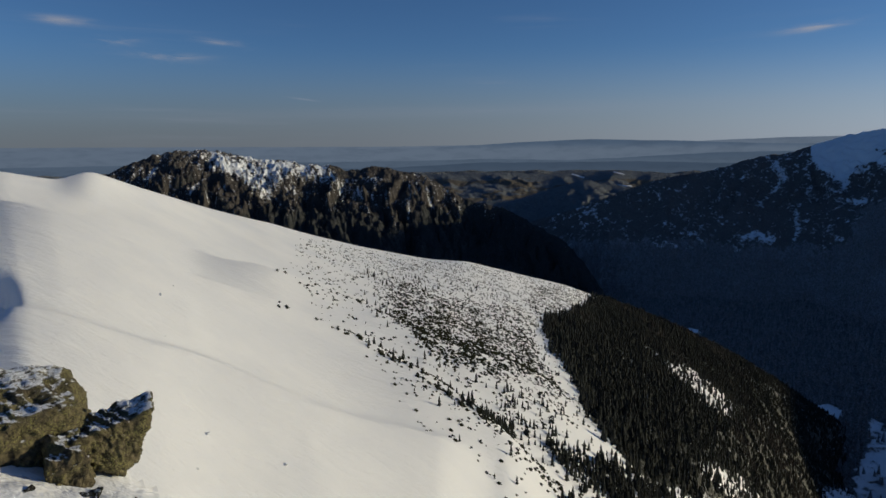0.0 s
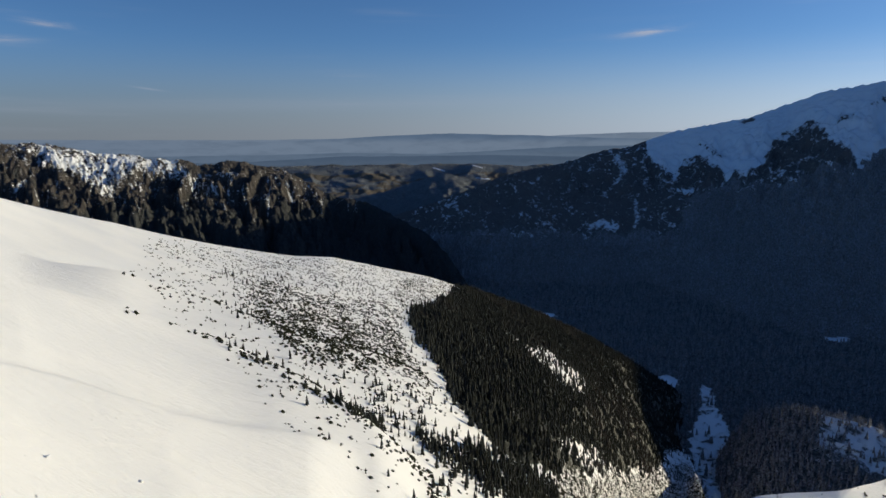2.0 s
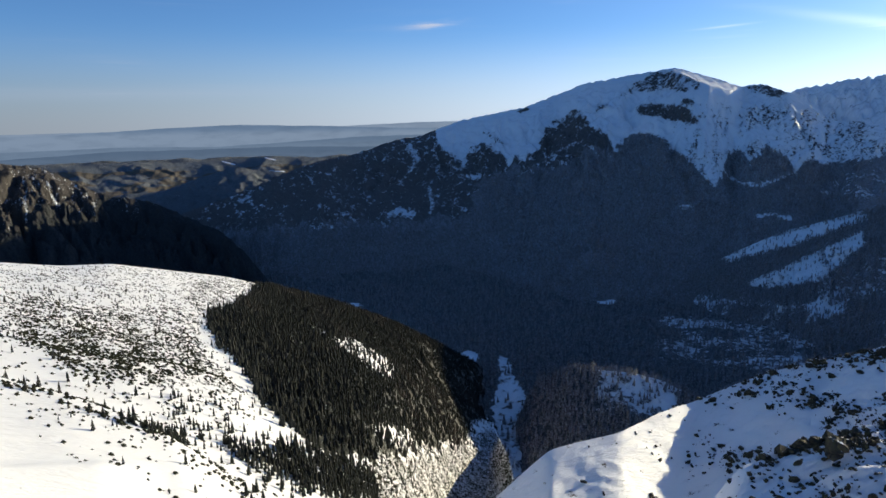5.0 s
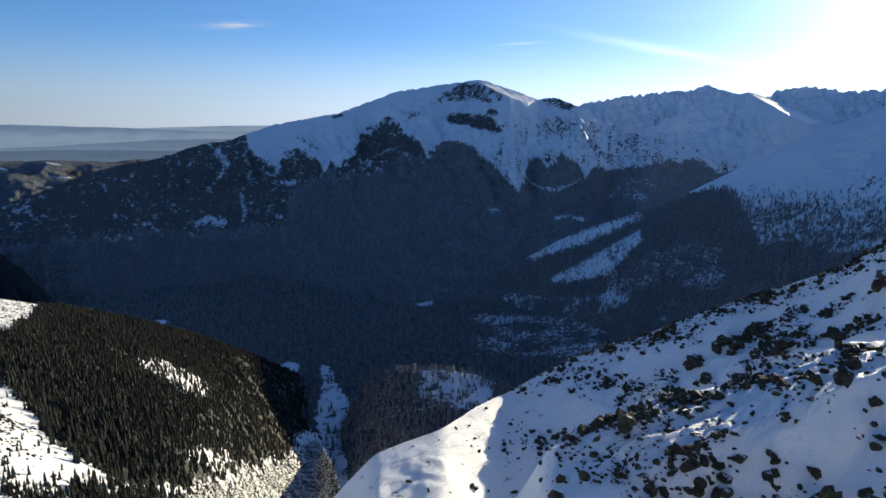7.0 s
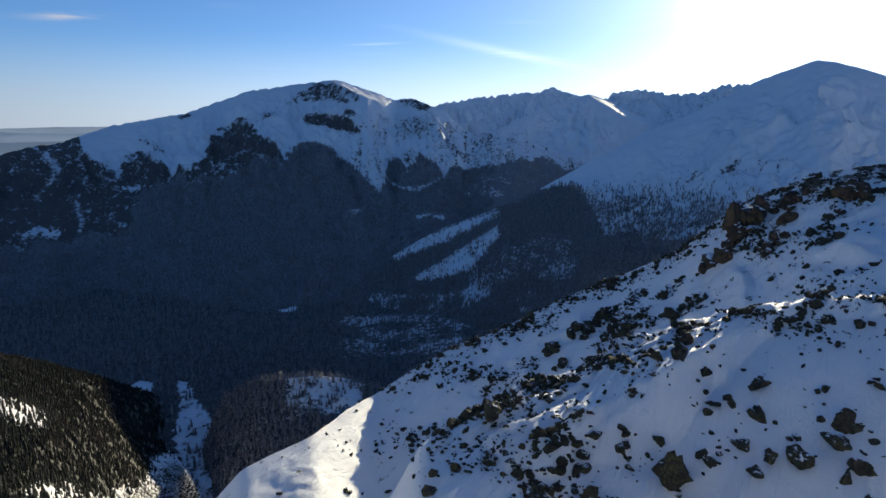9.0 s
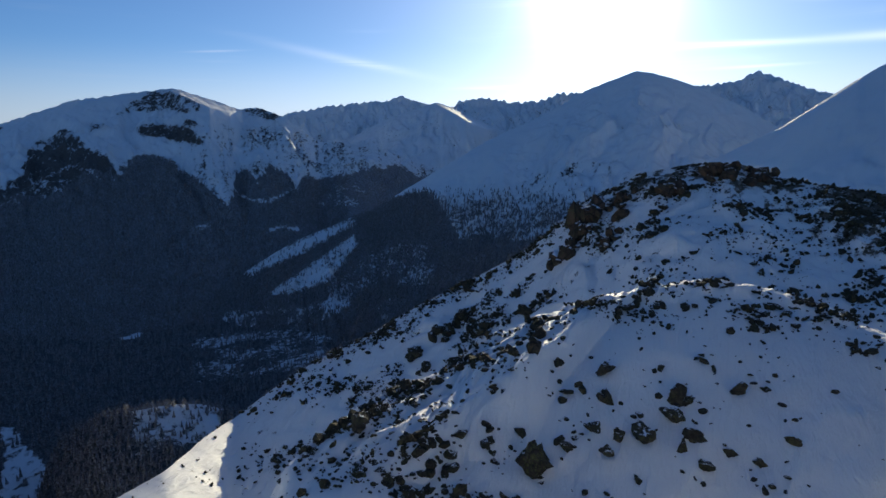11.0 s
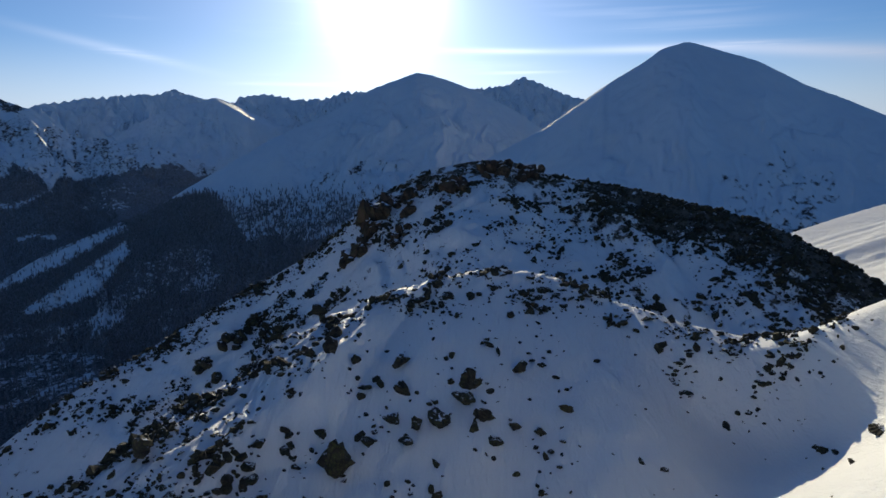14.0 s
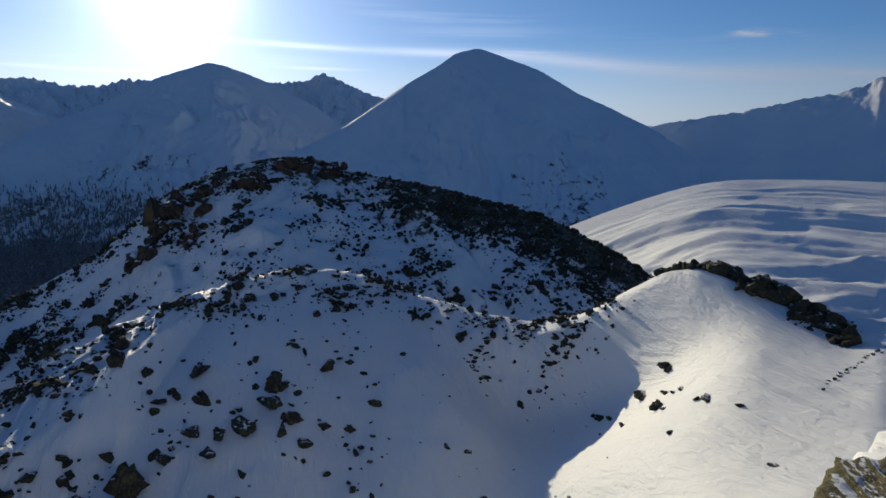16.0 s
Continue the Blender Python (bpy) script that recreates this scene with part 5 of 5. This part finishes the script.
# loose lumps of snow on the open slope
lump_mat, ln = material("loose_snow")
lpos = ln.add("ShaderNodeTexCoord").outputs["Object"]
lfac = ln.noise(lpos, 4.0, 4.0, 0.6)
finish(ln, ln.mix(lfac, (0.78, 0.79, 0.80, 1), (0.90, 0.90, 0.89, 1)), 0.65, lfac, 0.5, 0.1, 0.25)
tagged(stones("snow_lumps", slope_height, 900, -38, 10, lambda b: 0 * b + 100, lambda b: 0.75 * slope_edge(b),
              lambda b, r, x, y: 0.12 + 0.7 * step(0.2, 0.4, fbm(x / 14, y / 14, 3)), (0.3, 1.3), pebble_shapes, lump_mat, "loose lumps of snow on the open slope", 29, 3.0, (0.4, 0.8)), category="snow")

# ---------------------------------------------------------------- spruce and dwarf pine

def leaf_material(name, a, b, brown, haze_lift=0.0):
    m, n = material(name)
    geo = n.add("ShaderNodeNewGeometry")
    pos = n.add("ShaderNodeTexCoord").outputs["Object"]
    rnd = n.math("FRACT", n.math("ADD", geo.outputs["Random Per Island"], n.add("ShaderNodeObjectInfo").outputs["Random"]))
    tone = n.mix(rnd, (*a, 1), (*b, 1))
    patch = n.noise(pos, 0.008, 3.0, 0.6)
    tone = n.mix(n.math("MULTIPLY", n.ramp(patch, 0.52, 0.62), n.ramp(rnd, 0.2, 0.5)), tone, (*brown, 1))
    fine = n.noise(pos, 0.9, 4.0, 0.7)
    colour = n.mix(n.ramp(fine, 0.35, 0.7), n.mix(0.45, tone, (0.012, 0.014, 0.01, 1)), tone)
    # pale flecks mixed into the needles to imitate haze
    if haze_lift:
        colour = n.mix(n.math("MULTIPLY", n.ramp(n.noise(pos, 0.35, 5.0, 0.7), 0.34, 0.74), haze_lift), colour, (0.70, 0.73, 0.78, 1))
    finish(n, colour, 0.85, fine, 0.6, 0.5, 0.1)
    return m


SPRUCE = leaf_material("spruce_needles", (0.015, 0.018, 0.014), (0.040, 0.040, 0.029), (0.082, 0.065, 0.051), 0.05)
# far crowns are coloured much paler than SPRUCE, distance haze painted in
FAR_SPRUCE = leaf_material("haze_pale_spruce", (0.130, 0.117, 0.108), (0.195, 0.172, 0.150), (0.19, 0.158, 0.135), 0.55)
DWARF = leaf_material("dwarf_pine_needles", (0.018, 0.022, 0.011), (0.050, 0.048, 0.024), (0.065, 0.056, 0.032))
bark_mat, bn = material("spruce_bark")
bpos = bn.add("ShaderNodeTexCoord").outputs["Object"]
bfac = bn.noise(bpos, 3.0, 5.0, 0.65)
finish(bn, bn.mix(bfac, (0.05, 0.038, 0.028, 1), (0.13, 0.10, 0.08, 1)), 0.9, bfac, 0.6, 0.05, 0.1)


def spruce_crown(seed, tiers=5, sides=7, skirt=0.19):
    """Stacked drooping skirts with ragged rims; unit height."""
    g = np.random.default_rng(seed)
    V, F = [], []
    for k in range(tiers):
        q = k / tiers
        z0, z1 = 0.08 + 0.90 * q, min(1.0, 0.08 + 0.90 * q + 1.5 / tiers)
        rad = skirt * (1 - q) ** 0.85 + 0.012
        a0 = g.uniform(0, 6.28)
        i = len(V)
        V.append((0, 0, z1))
        for j in range(sides * 2):
            a = a0 + 3.14159 * j / sides
            rr = rad * (g.uniform(0.85, 1.15) if j % 2 == 0 else g.uniform(0.45, 0.7))
            V.append((rr * math.cos(a), rr * math.sin(a), z0 + (g.uniform(-0.03, 0.01) if j % 2 == 0 else 0.03)))
        for j in range(sides * 2):
            F.append((i, i + 1 + j, i + 1 + (j + 1) % (sides * 2)))
    return np.array(V), np.array(F)


def spike(seed, sides=5):
    """A far tree: two ragged cones."""
    return spruce_crown(seed, 2, 3, 0.20)


def bush(seed):
    """A low ragged pine: two spreading tiers of branch ends."""
    v, f = spruce_crown(seed, 2, 5, 0.95)
    g = np.random.default_rng(seed)
    return v * np.array([1.0, g.uniform(0.6, 0.95), 0.75]) - np.array([0, 0, 0.12]), f


crowns = [spruce_crown(k, 3, 4) for k in range(6)]
far_crowns = [spike(40 + k) for k in range(4)]
bushes = [bush(60 + k) for k in range(6)]


def wood(name, fn, n, b0, b1, r0, r1, density, size, shapes, mat, label, category, seed, sink=0.0, tall=(0.9, 1.15)):
    g = np.random.default_rng(seed)
    b = g.uniform(b0, b1, n)
    lo, hi = r0(b), r1(b)
    r = np.sqrt(lo ** 2 + (hi ** 2 - lo ** 2) * g.random(n))
    x, y = polar(b, r)
    keep = g.random(n) < density(b, r, x, y)
    b, r, x, y = b[keep], r[keep], x[keep], y[keep]
    h = g.uniform(size[0], size[1], len(b)) * (0.8 + 0.4 * g.random(len(b)))
    spots = np.stack([x, y, fn(b, r) - sink * h, h, g.uniform(0, 6.28, len(b)), g.uniform(*tall, len(b))], 1)
    return tagged(strew(name, shapes, spots, mat), label, category, kind="stuff")


def share(*outlines, of=1.0, out=()):
    def density(b, r, x, y):
        s = r / slope_edge(b)
        wb, ws = wobble(b, s, x, y)
        stray = np.random.default_rng(len(b)).normal(size=(2, len(b)))
        wb, ws = wb + 0.28 * stray[0], ws * (1 + 0.02 * stray[1])
        d = np.zeros(len(b))
        for o, v in zip(outlines, of if isinstance(of, tuple) else (of,)):
            d = np.where(inside(o, wb, ws), v, d)
        for o, v in out:
            d = np.where(inside(o, wb, ws), d * v, d)
        return d
    return density


wood("spruce_forest", slope_height, 70000, 6, 34.5, lambda b: 0.25 * slope_edge(b), lambda b: 1.03 * slope_edge(b),
     lambda b, r, x, y: share(FOREST, of=0.95, out=((CLEARING, 0.30), (LOW_CLEARING, 0.12), (PALE_STRIP, 0.3)))(b, r, x, y) * (0.22 + 0.78 * step(-0.26, 0.02, fbm(x / 30, y / 30, 4))), (3.6, 8.8), crowns, SPRUCE, "dense dark spruce forest covering the valley spur", "forest", 31, 0.02)
wood("scattered_spruces", slope_height, 22000, -8, 37, lambda b: 0.16 * slope_edge(b), lambda b: 0.75 * slope_edge(b),
     share(SCATTER, BANK, LOW_PINES, TREE_STRIP, of=(0.04, 0.35, 0.5, 0.85), out=((FOREST, 0.0), (PALE_STRIP, 0.5), (PINE_FACE, 0.35))), (1.4, 4.6), crowns, SPRUCE, "scattered young spruces on the snowy slope", "spruces", 32, 0.02)
wood("clump_spruces", slope_height, 3800, 9, 23, lambda b: 0.20 * slope_edge(b), lambda b: 0.285 * slope_edge(b),
     lambda b, r, x, y: share(TREE_STRIP, TREE_CLUMP, of=(0.55, 1.0), out=((FOREST, 0.0),))(b, r, x, y), (2.2, 6.2), crowns, SPRUCE, "dark spruces crowding the foot of the snowy slope", "spruces", 43, 0.02)
wood("bank_spruces", slope_height, 8000, 12, 38, lambda b: 0.20 * slope_edge(b), lambda b: 0.85 * slope_edge(b),
     lambda b, r, x, y: share(BANK, TREE_CLUMP, of=(0.5, 1.0), out=((FOREST, 0.0),))(b, r, x, y) * step(-0.2, 0.25, fbm(x / 18, y / 18, 4)), (2.0, 5.0), crowns, SPRUCE, "young spruces on the snowy stream bank", "spruces", 41, 0.02)
wood("dwarf_pines", slope_height, 110000, -18, 37, lambda b: 0.17 * slope_edge(b), lambda b: 1.0 * slope_edge(b),
     lambda b, r, x, y: share(SCATTER, UPPER_PINES, BROW_PINES, BANK, LOW_PINES, TREE_STRIP, PINE_FACE, of=(0.24, 0.30, 1.0, 1.0, 0.9, 0.8, 0.95), out=((FOREST, 0.05), (PALE_STRIP, 0.6)))(b, r, x, y) * step(-0.30, 0.2, fbm(x / 11, y / 11, 4)) * (0.35 + 0.65 * step(-15, 0, b)),
     (0.45, 1.35), bushes, DWARF, "dark dwarf pine bushes dotted over the snow", "dwarf pines", 33, 0.05)
wood("bank_bushes", slope_height, 60000, 19, 37.5, lambda b: 0.22 * slope_edge(b), lambda b: 0.85 * slope_edge(b),
     lambda b, r, x, y: share(BANK, of=1.0, out=((FOREST, 0.0),))(b, r, x, y) * step(-0.2, 0.2, fbm(x / 12, y / 12, 4)), (0.6, 2.0), bushes, DWARF, "brown brush on the snowy stream bank", "brush", 44, 0.05)
for rib in RIBS[:2]:
    t = np.array(rib)
    wood("dwarf_pines", slope_height, 420, -16, 12, lambda b: (np.interp(b, t[:, 0], t[:, 1]) - 0.012) * slope_edge(b), lambda b: (np.interp(b, t[:, 0], t[:, 1]) + 0.008) * slope_edge(b),
         lambda b, r, x, y: 0.1 + 0.6 * step(-14, 2, b), (0.8, 1.9), bushes, DWARF, "row of dwarf pines along the edge of a snow rib", "dwarf pines", 34, 0.1)
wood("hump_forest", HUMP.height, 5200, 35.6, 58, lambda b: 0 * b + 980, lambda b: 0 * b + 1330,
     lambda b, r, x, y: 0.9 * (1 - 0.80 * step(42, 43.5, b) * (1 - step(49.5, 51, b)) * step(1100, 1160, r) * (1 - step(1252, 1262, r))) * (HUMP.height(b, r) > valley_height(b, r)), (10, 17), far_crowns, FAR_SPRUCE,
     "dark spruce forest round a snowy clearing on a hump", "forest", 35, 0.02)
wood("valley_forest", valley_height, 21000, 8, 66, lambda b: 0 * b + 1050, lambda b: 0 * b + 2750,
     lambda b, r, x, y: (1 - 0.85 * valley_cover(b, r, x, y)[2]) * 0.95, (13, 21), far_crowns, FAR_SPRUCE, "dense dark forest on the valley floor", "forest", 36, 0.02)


def spur_trees(b, r, x, y):
    z, steep = steepness(b, r, SPUR_MOUNTAIN.height)
    w = cover_spur(b, r, z, steep, r, x, y)[1]
    return np.clip((w - 0.25) * 1.5, 0.05, 0.9) * (w > 0.2) * (z > valley_height(b, r))


spur_edge = edge_of(SPUR_MOUNTAIN.rows)
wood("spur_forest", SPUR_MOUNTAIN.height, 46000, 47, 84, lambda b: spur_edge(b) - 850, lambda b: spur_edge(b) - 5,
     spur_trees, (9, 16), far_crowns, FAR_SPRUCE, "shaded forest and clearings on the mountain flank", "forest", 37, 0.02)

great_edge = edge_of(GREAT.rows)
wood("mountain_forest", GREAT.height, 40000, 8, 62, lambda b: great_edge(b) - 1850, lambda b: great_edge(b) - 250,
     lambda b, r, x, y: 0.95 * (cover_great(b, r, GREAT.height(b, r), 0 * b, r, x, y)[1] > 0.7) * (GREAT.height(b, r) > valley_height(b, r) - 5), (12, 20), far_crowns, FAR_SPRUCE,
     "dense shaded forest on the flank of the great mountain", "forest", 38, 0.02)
wood("pine_thicket", slope_height, 44000, -8, 15, lambda b: 0.33 * slope_edge(b), lambda b: 1.0 * slope_edge(b),
     lambda b, r, x, y: share(PINE_FACE, of=0.95, out=((PALE_STRIP, 0.3), (FOREST, 0.3)))(b, r, x, y) * (1 - 0.85 * step(0.38, 0.62, r / slope_edge(b) + 0.12 * fbm(x / 60, y / 60, 3))) * step(-0.3, 0.15, fbm(x / 14 + 3, y / 14, 4)), (0.7, 1.7), bushes, DWARF,
     "dense dark dwarf pine thicket on the sunlit spur", "dwarf pines", 39, 0.05)

# the nearest spruces stand singly
single_trunk = bpy.data.meshes.new("trunk")
bm = bmesh.new()
bmesh.ops.create_cone(bm, cap_ends=True, segments=7, radius1=0.022, radius2=0.004, depth=0.96, matrix=Matrix.Translation((0, 0, 0.46)))
bm.to_mesh(single_trunk)
bm.free()
single_trunk.materials.append(bark_mat)
single_crowns = [tri_mesh("crown", *spruce_crown(80 + k, 9, 9), SPRUCE) for k in range(4)]
g = np.random.default_rng(77)
planted = 0
while planted < 110:
    b, s = g.uniform(0, 24), g.uniform(0.17, 0.30)
    inside_strip = bool(inside(TREE_STRIP, np.array([b]), np.array([s]))[0])
    if not (inside_strip or (s < 0.22 and b > 10 and g.random() < 0.25)):
        continue
    r = s * float(slope_edge(np.array([b]))[0])
    x, y = polar(b, r)
    h = g.uniform(2.5, 6)
    tree = new("spruce")
    tree.matrix_world = Matrix.LocRotScale((x, y, one(slope_height, b, r) - 0.1), Euler((0, 0, g.uniform(0, 6.28))), Vector((h, h, h)))
    new("trunk", single_trunk).parent = tree
    new("crown", single_crowns[planted % 4]).parent = tree
    tagged(tree, "dark green spruce standing on the snowy slope", "tree", "spruces on the slope")
    planted += 1
